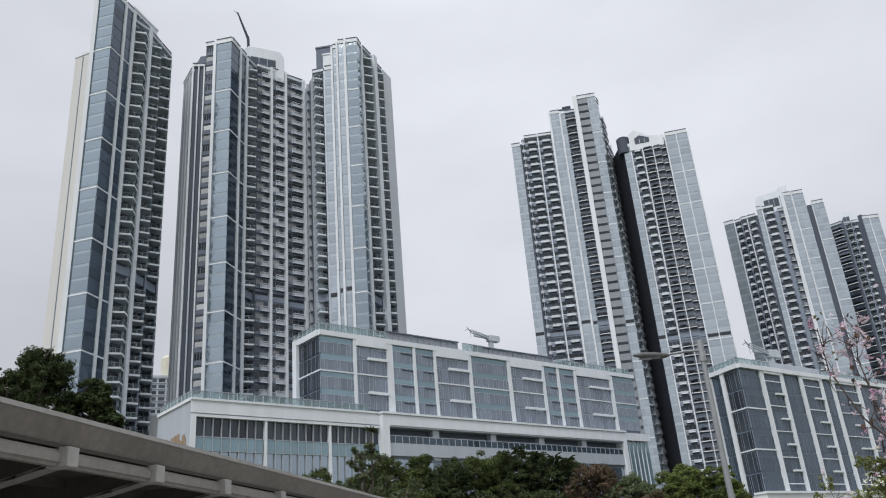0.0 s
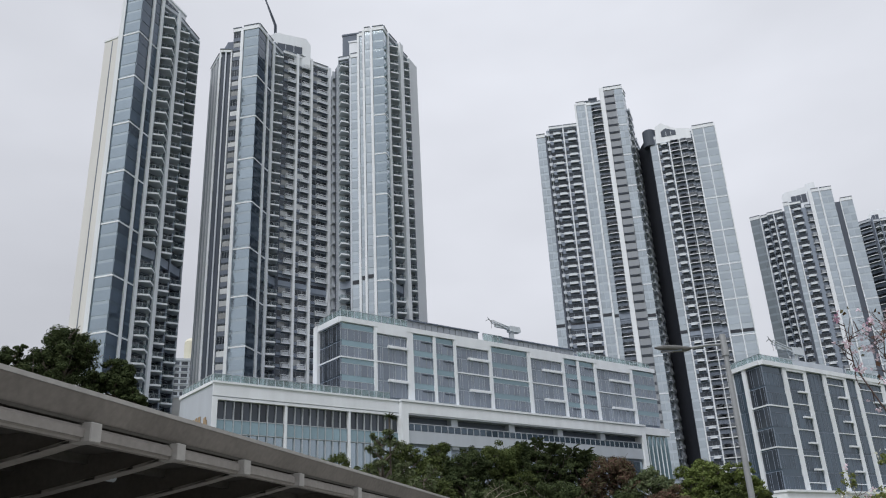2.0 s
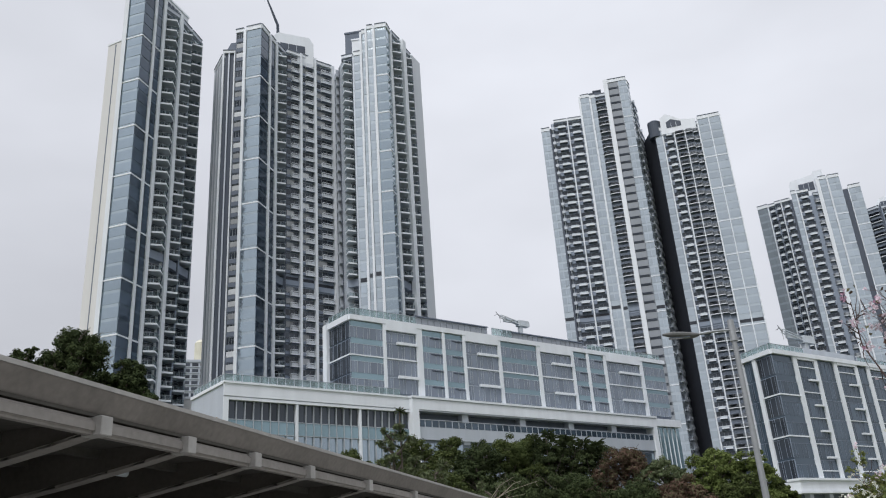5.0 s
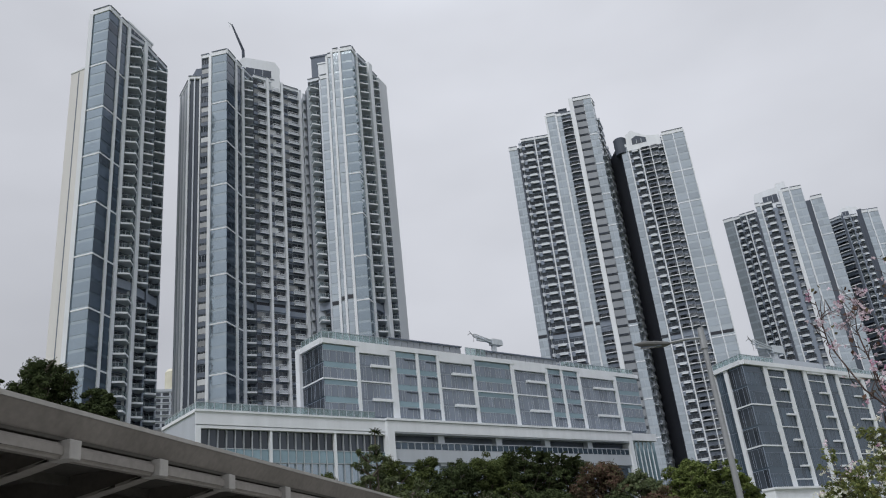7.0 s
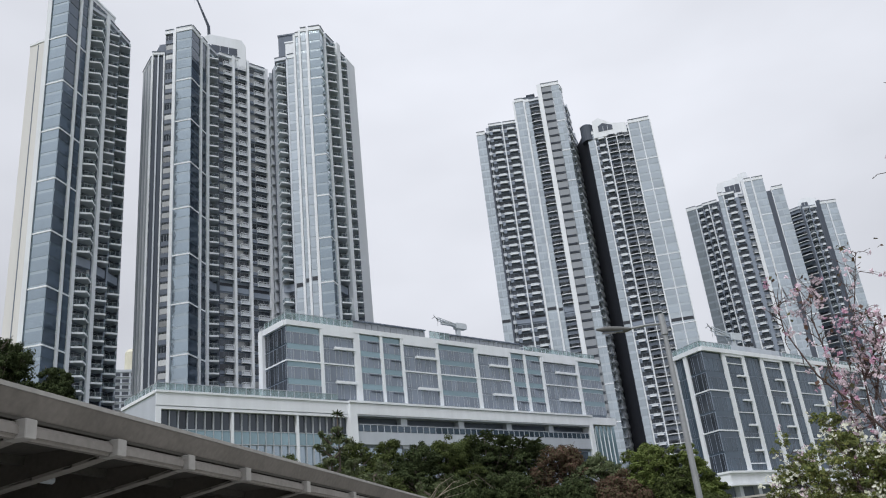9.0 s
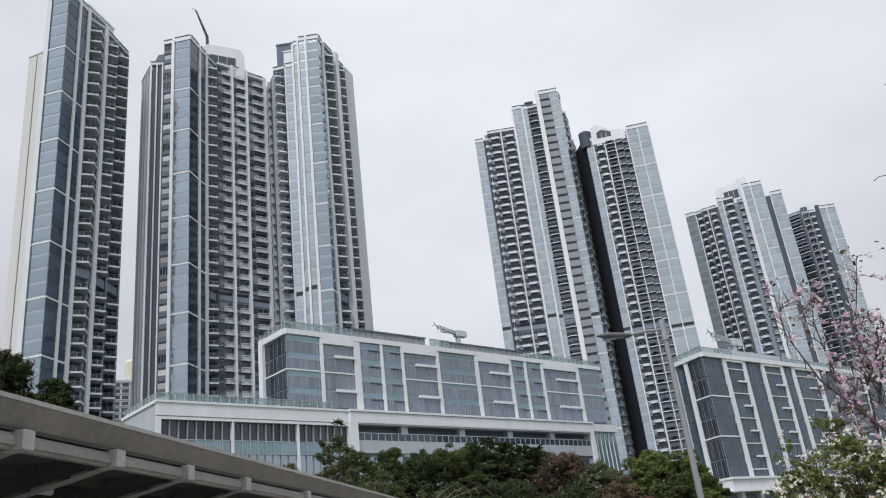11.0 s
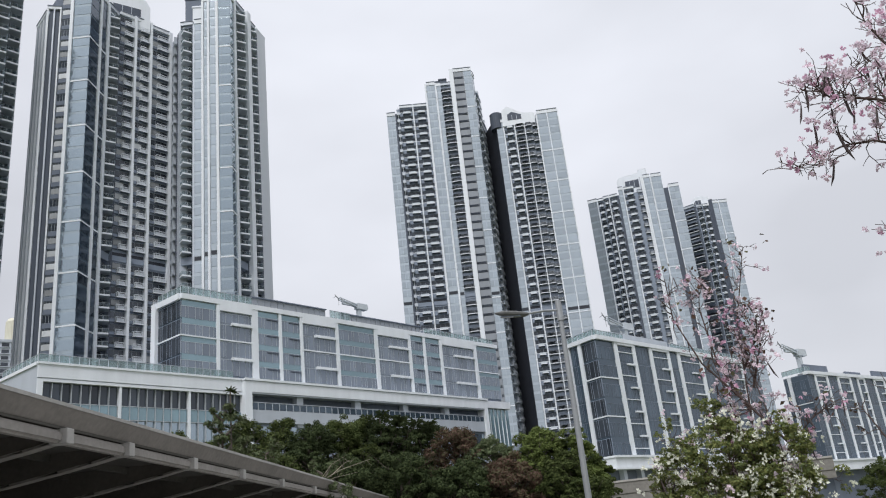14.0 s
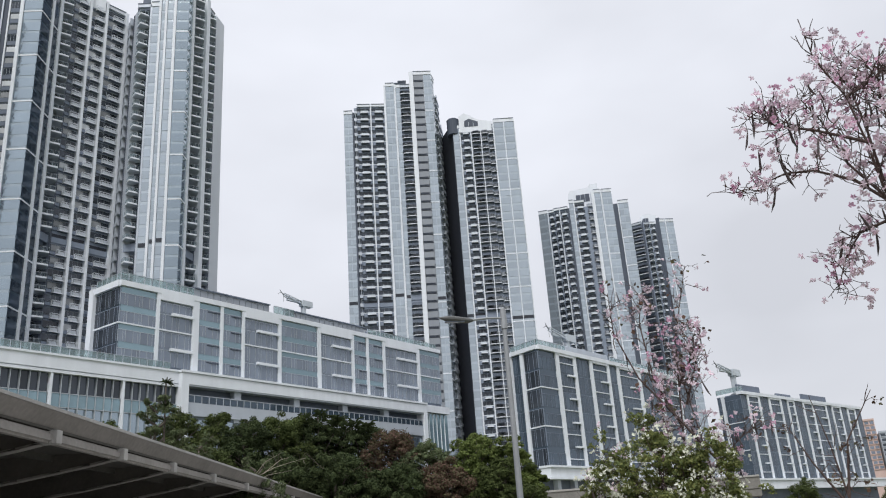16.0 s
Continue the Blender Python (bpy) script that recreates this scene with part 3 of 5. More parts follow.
d0, d1, d2, d3, d4 = sc(72.1, 244.6), sc(78.3, 242.7), sc(83.8, 241.0), sc(85.5, 240.4), sc(93.0, 238.4)
TD = tower("grey tower with paired glass bays and rows of balconies",
           [sc(73.2, 246.8), sc(79, 245.0), sc(92.4, 241.0), sc(97, 262), sc(80, 270), sc(71.0, 262)], 146.0,
           # the side towards the recess is black, its shade put into the colour
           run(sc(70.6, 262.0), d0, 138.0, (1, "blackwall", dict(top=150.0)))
           + run(d0, d1, 147.6, (2.4, "pale", dict(band=0)), (0.4, "fin"), (3.6, "ledge"), (0.4, "fin"))
           + run(d1, d2, 147.6, (3.4, "balcony", dict(light=True)), (0.3, "fin"), (2.6, "balcony", dict(light=True)))
           + run(d2, d3, 147.0, (1, "balcony", dict(light=True)))
           + run(d3, d4, 148.8, (0.4, "fin"), (7.2, "glassw"), (0.3, "fin")), refuge=73.2)
# the recess that joins the two towers, its shade put into a black wall
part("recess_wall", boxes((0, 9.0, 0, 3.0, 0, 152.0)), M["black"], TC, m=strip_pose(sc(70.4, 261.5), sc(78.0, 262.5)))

e0, e1, e2, e3, e4, e5, e6, e7 = (125.6, 305.4), (131.3, 301.6), (136.4, 298.6), (137.2, 298.4), (143.2, 296.0), (146.6, 295.4), (155.2, 293.2), (161.2, 291.0)
TE = tower("distant grey tower with glass corners and unit ledges",
           [(127.6, 306.8), (137.0, 301.2), (144.0, 298.8), (160.2, 294.0), (166.0, 310.0), (140.0, 324.0)], 127.0,
           run(e0, e1, 130.4, (2.6, "pale", dict(band=0)), (1.2, "pale", dict(band=0)), (0.3, "fin"), (2.4, "ledge"))
           + run(e1, e2, 130.9, (2.2, "ledge"), (0.3, "fin"), (3.2, "ledge"))
           + run(e2, e3, 131.0, (1, "darkwall"))
           + run(e3, e4, 133.2, (1.8, "pale", dict(band=0)), (0.4, "fin"), (4.0, "ledge"))
           + run(e4, e5, 131.0, (1.4, "wall"), (2.2, "balcony", dict(light=True)))
           + run(e5, e6, 137.2, (1.0, "fin"), (2.0, "pale", dict(band=0)), (0.4, "fin"), (3.2, "pale"))
           + run(e6, e7, 131.4, (1.8, "darkwall"), (0.3, "fin"), (4.2, "pale")))
f0, f1, f2, f3, f4 = (184.0, 332.7), (187.4, 328.9), (194.4, 327.4), (195.6, 326.2), (202.6, 325.3)
TF = tower("distant dark-sided tower with a pale glass edge",
           [(186.0, 334.0), (190.0, 331.0), (202.0, 328.0), (208.0, 342.0), (192.0, 352.0)], 135.0,
           run(f0, f1, 137.4, (1, "balcony", dict(light=True))) + run(f1, f2, 137.0, (0.8, "darkwall"), (0.3, "wall"), (2.4, "balcony"), (0.3, "wall"), (2.2, "ledge"), (0.6, "darkwall"))
           + run(f2, f3, 139.8, (1, "darkwall")) + run(f3, f4, 137.6, (2.6, "pale", dict(band=0)), (0.4, "fin"), (4.0, "pale")))

# ---------------------------------------------------------------- office blocks and podium
def face_pose(corner, deg, out=0.0, z=0.0):
    """x along the face, y into the building; out: metres in front of the face."""
    u = Vector((math.cos(radians(deg)), math.sin(radians(deg))))
    n = Vector((u.y, -u.x))
    return Matrix(((u.x, -u.y, 0, corner[0] + n.x * out), (u.y, u.x, 0, corner[1] + n.y * out), (0, 0, 1, z), (0, 0, 0, 1)))


def office_face(block, m, bays, z0, floors, fh, dark=False, pair=2, header=1.1):
    """A glazed face: bays of panes with spandrels, white bars and mid bands, between white pilasters."""
    z1 = z0 + floors * fh
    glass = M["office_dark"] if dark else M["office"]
    panes = {}

    def pane(w, h, end):
        key = (round(w, 2), round(h, 2), end)
        if key not in panes:
            # end faces get darker glass: their weaker reflection put into the colour
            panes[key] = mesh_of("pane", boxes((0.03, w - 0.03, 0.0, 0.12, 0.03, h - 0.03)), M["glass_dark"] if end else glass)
        return panes[key]

    last = None
    for s0, s1, kind in bays:
        if last is not None:
            part("pilaster", boxes((last - 0.03, s0 + 0.03, -0.34, 0.6, z0 - 0.3, z1 + 0.25)), M["white"], block, m=m)
        last = s1
        w = s1 - s0
        k = max(2, round(w / 1.55))
        cw = w / k
        mull, spd = bmesh.new(), bmesh.new()
        for f in range(floors):
            zb = z0 + f * fh
            teal = kind in ("glass", "slot")
            sh = fh * (0.34 if teal else 0.1)
            top_cut = header if (kind == "box" and f == floors - 1) else 0.0
            ph = fh - sh - top_cut
            for c in range(k):
                piece("pane", pane(cw, ph, kind == "end"), block, m @ Matrix.Translation((s0 + c * cw, 0.0, zb)))
            for c in range(k + 1):
                x = s0 + c * cw
                box(mull, x - 0.035, x + 0.035, -0.05, 0.1, zb, zb + ph)
                if c < k and (c % 2 == 0):
                    box(mull, x + cw * 0.62, x + cw * 0.66, -0.03, 0.1, zb + 0.1, zb + ph)
            box(mull, s0, s1, -0.04, 0.1, zb + ph - 0.03, zb + ph + 0.05)
            if kind == "slot":
                part("sun_ledge", boxes((s0 + w * 0.45, s1 - 0.15, -0.22, 0.05, zb + fh * 0.54, zb + fh * 0.59)), M["dark"], block, m=m)
        box(spd, s0, s1, 0.05, 0.18, z0, z1)
        part("spandrel", spd, M["teal"] if kind in ("glass", "slot") and not dark else glass, block, m=m)
        part("mullion", mull, M["mullion"] if not dark else (M["grey"] if kind == "end" else M["mid"]), block, m=m)
        if kind in ("glass", "end") or (kind == "box" and not dark):
            for f in range(pair, floors, pair):
                part("band", boxes((s0 - 0.02, s1 + 0.02, -0.22, 0.1, z0 + f * fh - 0.12, z0 + f * fh + 0.14)), M["white"], block, m=m)
        if kind == "box":
            part("header_panel", boxes((s0, s1, -0.45, 0.3, z1 - header, z1 + 0.2)), M["white"], block, m=m)
            if dark:
                zc, n_ = z1 - 2.0, 0
                while zc > z0 + 1.5:
                    part("band", boxes((s0 - 0.02, s1 + 0.02, -0.22, 0.1, zc - 0.09, zc + 0.09)), M["white"], block, m=m)
                    part("shelf_bar", boxes((s0 + w * 0.5, s1 + 0.05, -0.55, 0.1, zc - 2.75, zc - 2.4)), M["white"], block, m=m)
                    zc -= 5.1
            else:
                for f in range(0, floors, pair):
                    zc = z0 + (f + 1) * fh - 0.15
                    part("shelf_bar", boxes((s0 + w * 0.36, s1 + 0.05, -0.55, 0.1, zc - 0.26, zc + 0.26)), M["white"], block, m=m)


def balustrade(owner, m, s0, s1, z, y=0.35, h=1.25, step=1.6):
    """Glass panels between slim posts under a handrail."""
    k = max(1, round((s1 - s0) / step))
    cw = (s1 - s0) / k
    me = mesh_of("glass_panel", boxes((0.06, cw - 0.06, y, y + 0.03, 0.08, h - 0.06)), M["rail_glass"])
    po = mesh_of("post", boxes((-0.05, 0.05, y - 0.06, y + 0.07, 0, h)), M["silver"])
    for c in range(k):
        piece("glass_panel", me, owner, m @ Matrix.Translation((s0 + c * cw, 0, z)))
        piece("post", po, owner, m @ Matrix.Translation((s0 + c * cw, 0, z)))
    part("handrail", boxes((s0, s1, y - 0.05, y + 0.07, z + h - 0.05, z + h + 0.03)), M["mullion"], owner, m=m)


def roof_crane(m, label, sc_=1.0):
    """A facade-cleaning crane: carriage, mast, cab, jib and end hook."""
    t = thing("roof_crane", label, "crane", "roof cranes")
    t.matrix_basis = m @ Matrix.Diagonal((sc_, sc_, sc_, 1))
    part("carriage", boxes((-1.2, 1.2, -0.9, 0.9, -2.4, -1.9), (-1.0, 1.0, -0.7, 0.7, -1.9, -1.4)), M["steel"], t)
    part("mast", boxes((-0.45, 0.45, -0.45, 0.45, -1.4, 2.6)), M["machine"], t)
    part("counterweight", boxes((-0.8, 2.4, -0.7, 0.7, 2.5, 3.9), (2.4, 2.7, -0.5, 0.5, 2.7, 3.6)), M["machine"], t)
    bm = bmesh.new()
    for z_, zz in ((3.0, 3.5), (3.6, 4.0)):
        tube(bm, [(-0.8, 0.3, z_), (-6.2, 0.3, zz + 0.6)], [0.13, 0.1], 5)
        tube(bm, [(-0.8, -0.3, z_), (-6.2, -0.3, zz + 0.6)], [0.13, 0.1], 5)
    for i in range(7):
        x = -0.8 - i * 0.85
        tube(bm, [(x, 0.3, 3.0 + i * 0.17), (x - 0.5, -0.3, 3.7 + i * 0.15)], [0.08, 0.08], 4)
    box(bm, -5.2, -1.0, -0.25, 0.25, 3.1, 3.75)
    part("jib", bm, M["machine"], t)
    bm = bmesh.new()
    tube(bm, [(-6.2, 0, 4.2), (-7.0, 0, 4.8), (-7.8, 0.2, 4.3)], [0.14, 0.12, 0.06], 5)
    tube(bm, [(-7.0, 0, 4.8), (-7.6, -0.2, 5.2)], [0.1, 0.05], 5)
    tube(bm, [(-6.3, 0, 4.1), (-6.3, 0, 2.6)], [0.04, 0.04], 4)
    part("hook_arm", bm, M["steel"], t)
    return t


DEG = 39.0
PC = (-20.2, 148.6)
P = thing("office_block", "glazed four-storey office block with white frames on a podium", "office block", "office blocks")
mP = face_pose(PC, DEG)
PZ, PF = 34.4, 3.36
P_bays = [(0.0, 7.4, "glass"), (8.0, 15.3, "box"), (16.7, 21.9, "slot"), (22.5, 27.3, "slot"), (27.9, 36.9, "box"), (37.7, 48.5, "glass"),
          (49.4, 59.4, "box"), (60.2, 64.6, "slot"), (65.3, 70.5, "slot"), (71.3, 83.6, "box"), (84.7, 93.4, "glass")]
part("body", boxes((0.2, 93.2, 0.2, 9.3, 0.0, PZ + 4 * PF + 0.3)), M["mid"], P, m=mP)
office_face(P, mP, P_bays, PZ, 4, PF)
part("roof_fascia", boxes((-0.15, 93.6, -0.42, 1.2, PZ + 4 * PF + 0.12, PZ + 4 * PF + 1.1)), M["white"], P, m=mP)
mPl = face_pose((PC[0] + 8.6 * math.cos(radians(129)), PC[1] + 8.6 * math.sin(radians(129))), 129 - 180)
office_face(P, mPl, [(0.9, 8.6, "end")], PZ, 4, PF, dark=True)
part("roof_fascia", boxes((0, 8.5, -0.5, 1.0, PZ + 4 * PF + 0.01, PZ + 4 * PF + 1.14)), M["white"], P, m=mPl)
part("side_pilaster", boxes((-0.6, 0.9, -0.7, 3.0, 24.0, PZ + 4 * PF + 1.1)), M["white"], P, m=mPl)
zr = PZ + 4 * PF + 1.1
balustrade(P, mP, 0.2, 16.0, zr, 0.5, 1.75)
balustrade(P, mP, 36.2, 42.0, zr, 0.4, 1.9)
balustrade(P, mP, 66.0, 93.0, zr, 0.5, 1.5)
balustrade(P, mPl, 0.0, 8.2, zr, 0.4, 1.75)
for s0, s1, hh in ((16.6, 36.0, 2.2), (40.5, 66.0, 2.0)):
    k = int((s1 - s0) / 1.5)
    part("roof_screen", boxes((s0, s1, 1.75, 2.2, zr - 0.6, zr + hh)), M["silver"], P, m=mP)
    me = mesh_of("screen_panel", boxes((0.08, (s1 - s0) / k - 0.08, 1.62, 1.75, 0.1, hh - 0.2)), M["taupe"])
    for c in range(k):
        piece("screen_panel", me, P, mP @ Matrix.Translation((s0 + c * (s1 - s0) / k, 0, zr)))
    part("screen_cap", boxes((s0 - 0.1, s1 + 0.1, 1.3, 2.4, zr + hh, zr + hh + 0.2)), M["mid"], P, m=mP)

# podium below: a glazed wing and a long open gallery in a white frame
W = thing("podium_wing", "white podium wing with tall dark glazing and rooftop balustrade", "podium")
mW = face_pose(PC, DEG, 1.0)
w0, w1 = -25.1, 12.2
part("body", boxes((w0 + 0.3, w1, 1.2, 14.0, 0, 33.0)), M["grey"], W, m=mW)
part("fascia", boxes((w0, w1, -0.25, 1.6, 31.3, 33.4)), M["white"], W, m=mW)
part("fascia_groove", boxes((w0, w1, -0.05, 1.6, 31.15, 31.3)), M["silver"], W, m=mW)
part("lower_fascia", boxes((w0, w1, -0.18, 1.6, 30.7, 31.15)), M["white"], W, m=mW)
part("ledge", boxes((w0 - 0.15, w1, -0.45, 0.2, 33.4, 33.75)), M["white"], W, m=mW)
part("corner_pier", boxes((w0, w0 + 0.9, -0.2, 1.6, 0, 30.7)), M["white"], W, m=mW)
for s in (-11.6, 1.2):
    part("pier", boxes((s - 0.2, s + 0.2, -0.1, 1.3, 15, 30.7)), M["white"], W, m=mW)
for s0, s1 in ((w0 + 0.9, -11.9), (-11.3, 0.9), (1.5, w1)):
    k = round((s1 - s0) / 1.6)
    cw = (s1 - s0) / k
    up = mesh_of("pane", boxes((0.05, cw - 0.05, 0.55, 0.65, 0, 3.1)), M["glass_dark"])
    lo = mesh_of("pane", boxes((0.05, cw - 0.05, 0.3, 0.4, 0, 2.2)), M["teal"])
    bo = mesh_of("pane", boxes((0.05, cw - 0.05, 0.5, 0.6, 0, 5.0)), M["glass"])
    bm = bmesh.new()
    for c in range(k):
        for me, z in ((up, 27.6), (lo, 25.4), (bo, 20.3)):
            piece("pane", me, W, mW @ Matrix.Translation((s0 + c * cw, 0, z)))
        box(bm, s0 + c * cw - 0.05, s0 + c * cw + 0.05, 0.1, 0.7, 20, 30.7)
    for z in (25.3, 27.55):
        box(bm, s0, s1, 0.2, 0.7, z - 0.05, z + 0.06)
    part("mullion", bm, M["mullion"], W, m=mW)
balustrade(W, mW, w0 + 0.1, 10.5, 33.75, 0.2, 1.35)
mWl = face_pose(tuple((mW @ Vector((w0, 14.0, 0)))[:2]), DEG - 90)
part("side_wall", boxes((0, 14.0, -0.05, 0.5, 0, 33.2)), M["silver"], W, m=mWl)
part("side_coping", boxes((0, 14.0, -0.3, 0.6, 33.2, 33.72)), M["white"], W, m=mWl)
balustrade(W, mWl, 0, 13.8, 33.74, 0.3, 1.35)
bm = bmesh.new()
rr = random.Random(5)
for i in range(26):
    x = 0.8 + i * 0.46
    box(bm, x, x + 0.3, -0.25, -0.1, 26.0 + rr.random() * 0.6, 27.0 + rr.random() * 1.6)
part("wall_ornament", bm, material("ochre_relief", (0.35, 0.26, 0.17), 0.7, vary=0.3, scale=1.0), W, "ochre relief on the side wall", m=mWl)

GA = thing("podium_gallery", "long open podium gallery with a thick white frame", "gallery")
mG = face_pose(PC, DEG, 2.0)
g_0, g_1 = 12.1, 84.2
part("fascia", boxes((g_0, g_1, -0.2, 2.0, 31.2, 33.2)), M["white"], GA, m=mG)
part("coping", boxes((g_0 - 0.12, g_1 + 0.12, -0.42, 2.0, 33.32, 33.74)), M["white"], GA, m=mG)
part("coping_groove", boxes((g_0, g_1, -0.1, 2.0, 33.2, 33.32)), M["silver"], GA, m=mG)
part("fascia_line", boxes((g_0 + 1.6, g_1 - 1.3, -0.05, 1.9, 30.9, 31.2)), M["silver"], GA, m=mG)
part("left_pier", boxes((g_0, g_0 + 1.55, -0.2, 6.0, 0, 31.2)), M["white"], GA, m=mG)
part("right_pier", boxes((g_1 - 1.3, g_1, -0.2, 6.0, 0, 31.2)), M["white"], GA, m=mG)
# a black wall puts the shade inside the gallery into the colour
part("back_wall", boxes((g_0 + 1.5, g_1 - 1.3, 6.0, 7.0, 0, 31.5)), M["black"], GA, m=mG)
part("deck", boxes((g_0 + 1.5, g_1 - 1.3, 0.5, 6.0, 27.3, 27.7)), M["grey"], GA, m=mG)
part("parapet_wall", boxes((g_0 + 1.5, g_1 - 1.3, 0.3, 0.8, 25.6, 28.0)), M["silver"], GA, m=mG)
part("lower_wall", boxes((g_0 + 1.5, g_1 - 1.3, 0.9, 1.4, 0, 25.6)), M["grey"], GA, m=mG)
for s in (25.5, 41.0, 55.5, 69.5):
    part("column", boxes((s - 0.8, s + 0.8, 0.6, 2.0, 25, 31.2)), M["silver"], GA, m=mG)
k = 42
cw = (g_1 - g_0 - 2.9) / k
rp = mesh_of("railing_panel", boxes((0.12, cw - 0.12, 0.35, 0.4, 0.1, 1.2)), M["office_dark"])
ro = mesh_of("post", boxes((-0.07, 0.07, 0.3, 0.45, 0, 1.35)), M["silver"])
for c in range(k):
    piece("railing_panel", rp, GA, mG @ Matrix.Translation((g_0 + 1.55 + c * cw, 0, 28.0)))
    piece("post", ro, GA, mG @ Matrix.Translation((g_0 + 1.55 + c * cw, 0, 28.0)))
part("handrail", boxes((g_0 + 1.5, g_1 - 1.3, 0.28, 0.47, 29.32, 29.45)), M["silver"], GA, m=mG)
for s0, s1 in ((14.0, 24.5), (72.5, 82.5)):
    k = 6
    cw = (s1 - s0) / k
    me = mesh_of("pane", boxes((0.06, cw - 0.06, 0.75, 0.85, 0, 2.6)), M["glass"])
    for c in range(k):
        piece("pane", me, GA, mG @ Matrix.Translation((s0 + c * cw, 0, 22.4)))
EW = thing("podium_end", "podium end bay with white fascia and green-tinted glazing", "podium")
part("fascia", boxes((84.3, 94.2, 0.2, 2.0, 31.6, 33.4)), M["white"], EW, m=mG)
part("body", boxes((84.3, 93.8, 1.6, 8.0, 0, 31.6)), M["grey"], EW, m=mG)
me = mesh_of("pane", boxes((0.08, 1.5, 0.9, 1.0, 0, 12.0)), M["teal"])
bm = bmesh.new()
for c in range(6):
    piece("pane", me, EW, mG @ Matrix.Translation((84.4 + c * 1.58, 0, 19.4)))
    box(bm, 84.4 + c * 1.58 - 0.06, 84.4 + c * 1.58 + 0.06, 0.7, 1.1, 19.4, 31.6)
part("mullion", bm, M["white"], EW, m=mG)
roof_crane(mP @ Matrix.Translation((47.5, 3.2, zr + 2.0)), "pale grey facade crane standing on the office roof", 0.95)

# second block
QC = (61.5, 158.7)
QD = 36.0
Q = thing("office_block", "darker six-storey glazed office block with white pilasters", "office block", "office blocks")
mQ = face_pose(QC, QD)
QZ, QF = 13.7, 4.0
Q_bays = [(0.0, 6.6, "glass"), (7.8, 13.8, "box"), (14.9, 20.9, "slotless"), (22.1, 28.9, "box"), (29.9, 33.6, "slotless"), (34.8, 44.4, "box"),
          (45.8, 56.0, "slotless"), (57.2, 67.0, "box"), (68.0, 78.0, "slotless")]
def skew_body(owner, corner, deg, side_deg, length, depth, top):
    """A body whose end wall leans back along side_deg."""
    u = Vector((math.cos(radians(deg)), math.sin(radians(deg))))
    v = Vector((math.cos(radians(side_deg)), math.sin(radians(side_deg))))
    c = Vector(corner) + u * 0.35 + v * 0.25
    bm_ = bmesh.new()
    prism(bm_, [tuple(c), tuple(c + u * length), tuple(c + u * length + v * depth), tuple(c + v * depth)], 0.0, top)
    return part("body", bm_, M["mid"], owner)


skew_body(Q, QC, QD, 112.0, 77.5, 8.6, QZ + 6 * QF + 0.3)
office_face(Q, mQ, Q_bays, QZ, 6, QF, dark=True, header=0.5)
part("roof_fascia", boxes((-0.15, 78.2, -0.6, 1.2, QZ + 6 * QF, QZ + 6 * QF + 0.9)), M["white"], Q, m=mQ)
QL = 112.0
mQl = face_pose((QC[0] + 9.0 * math.cos(radians(QL)), QC[1] + 9.0 * math.sin(radians(QL))), QL - 180)
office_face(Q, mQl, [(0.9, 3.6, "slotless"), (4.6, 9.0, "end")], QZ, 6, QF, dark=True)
part("side_pilaster", boxes((-0.4, 0.9, -0.7, 2.0, QZ - 0.5, QZ + 6 * QF + 0.8)), M["white"], Q, m=mQl)
part("roof_fascia", boxes((-0.4, 8.9, -0.58, 1.0, QZ + 6 * QF + 0.01, QZ + 6 * QF + 0.89)), M["white"], Q, m=mQl)
part("base_ledge", boxes((-2.2, 78.5, -1.6, 1.0, 11.4, 13.3), (-2.4, 78.6, -2.0, 1.0, 13.3, 13.7), (-2.4, 78.6, -1.9, 1.0, 11.0, 11.4)), M["white"], Q, m=mQ)
part("base_ledge", boxes((-1.0, 10.0, -1.5, 1.0, 11.42, 13.28)), M["white"], Q, m=mQl)
for i in range(12):
    part("base_column", boxes((1.0 + i * 6.4, 2.2 + i * 6.4, -0.9, 0.2, 0, 11.0)), M["silver"], Q, m=mQ)
zq = QZ + 6 * QF + 0.9
balustrade(Q, mQ, 0, 12, zq, 0.4, 1.4)
balustrade(Q, mQl, 0, 8.6, zq, 0.4, 1.4)
balustrade(Q, mQ, 32, 78, zq, 0.4, 1.3)
part("roof_screen", boxes((9.0, 34.0, 2.0, 2.6, zq - 0.5, zq + 2.2), (36.0, 60.0, 2.0, 2.6, zq - 0.5, zq + 1.9)), M["silver"], Q, m=mQ)
roof_crane(mQ @ Matrix.Translation((18.5, 3.6, zq + 1.0)), "grey facade crane folded on the office roof", 1.15)

# third block, further along the road
RC = (144.88, 213.19)
RD = 29.0
R = thing("office_block", "long distant glazed office block with many white pilasters", "office block", "office blocks")
mR = face_pose(RC, RD)
RZ, RF = 11.6, 4.05
R_bays = [(0.0, 3.4, "slotless"), (4.3, 10.3, "box"), (11.3, 17.0, "slotless"), (18.0, 24.6, "box"), (25.6, 29.6, "slotless"), (30.4, 34.0, "box"), (34.8, 40.7, "slotless"),
          (41.7, 47.7, "box"), (48.7, 58.2, "box"), (59.2, 63.2, "slotless"), (64.2, 70.1, "box"), (71.1, 76.4, "slotless"), (77.4, 82.7, "box"), (83.7, 88.9, "slotless")]
skew_body(R, RC, RD, 108.0, 88.4, 8.6, RZ + 6 * RF + 0.3)
office_face(R, mR, R_bays, RZ, 6, RF, dark=True, header=0.5)
part("roof_fascia", boxes((-0.15, 89.2, -0.6, 1.2, RZ + 6 * RF, RZ + 6 * RF + 0.9)), M["white"], R, m=mR)
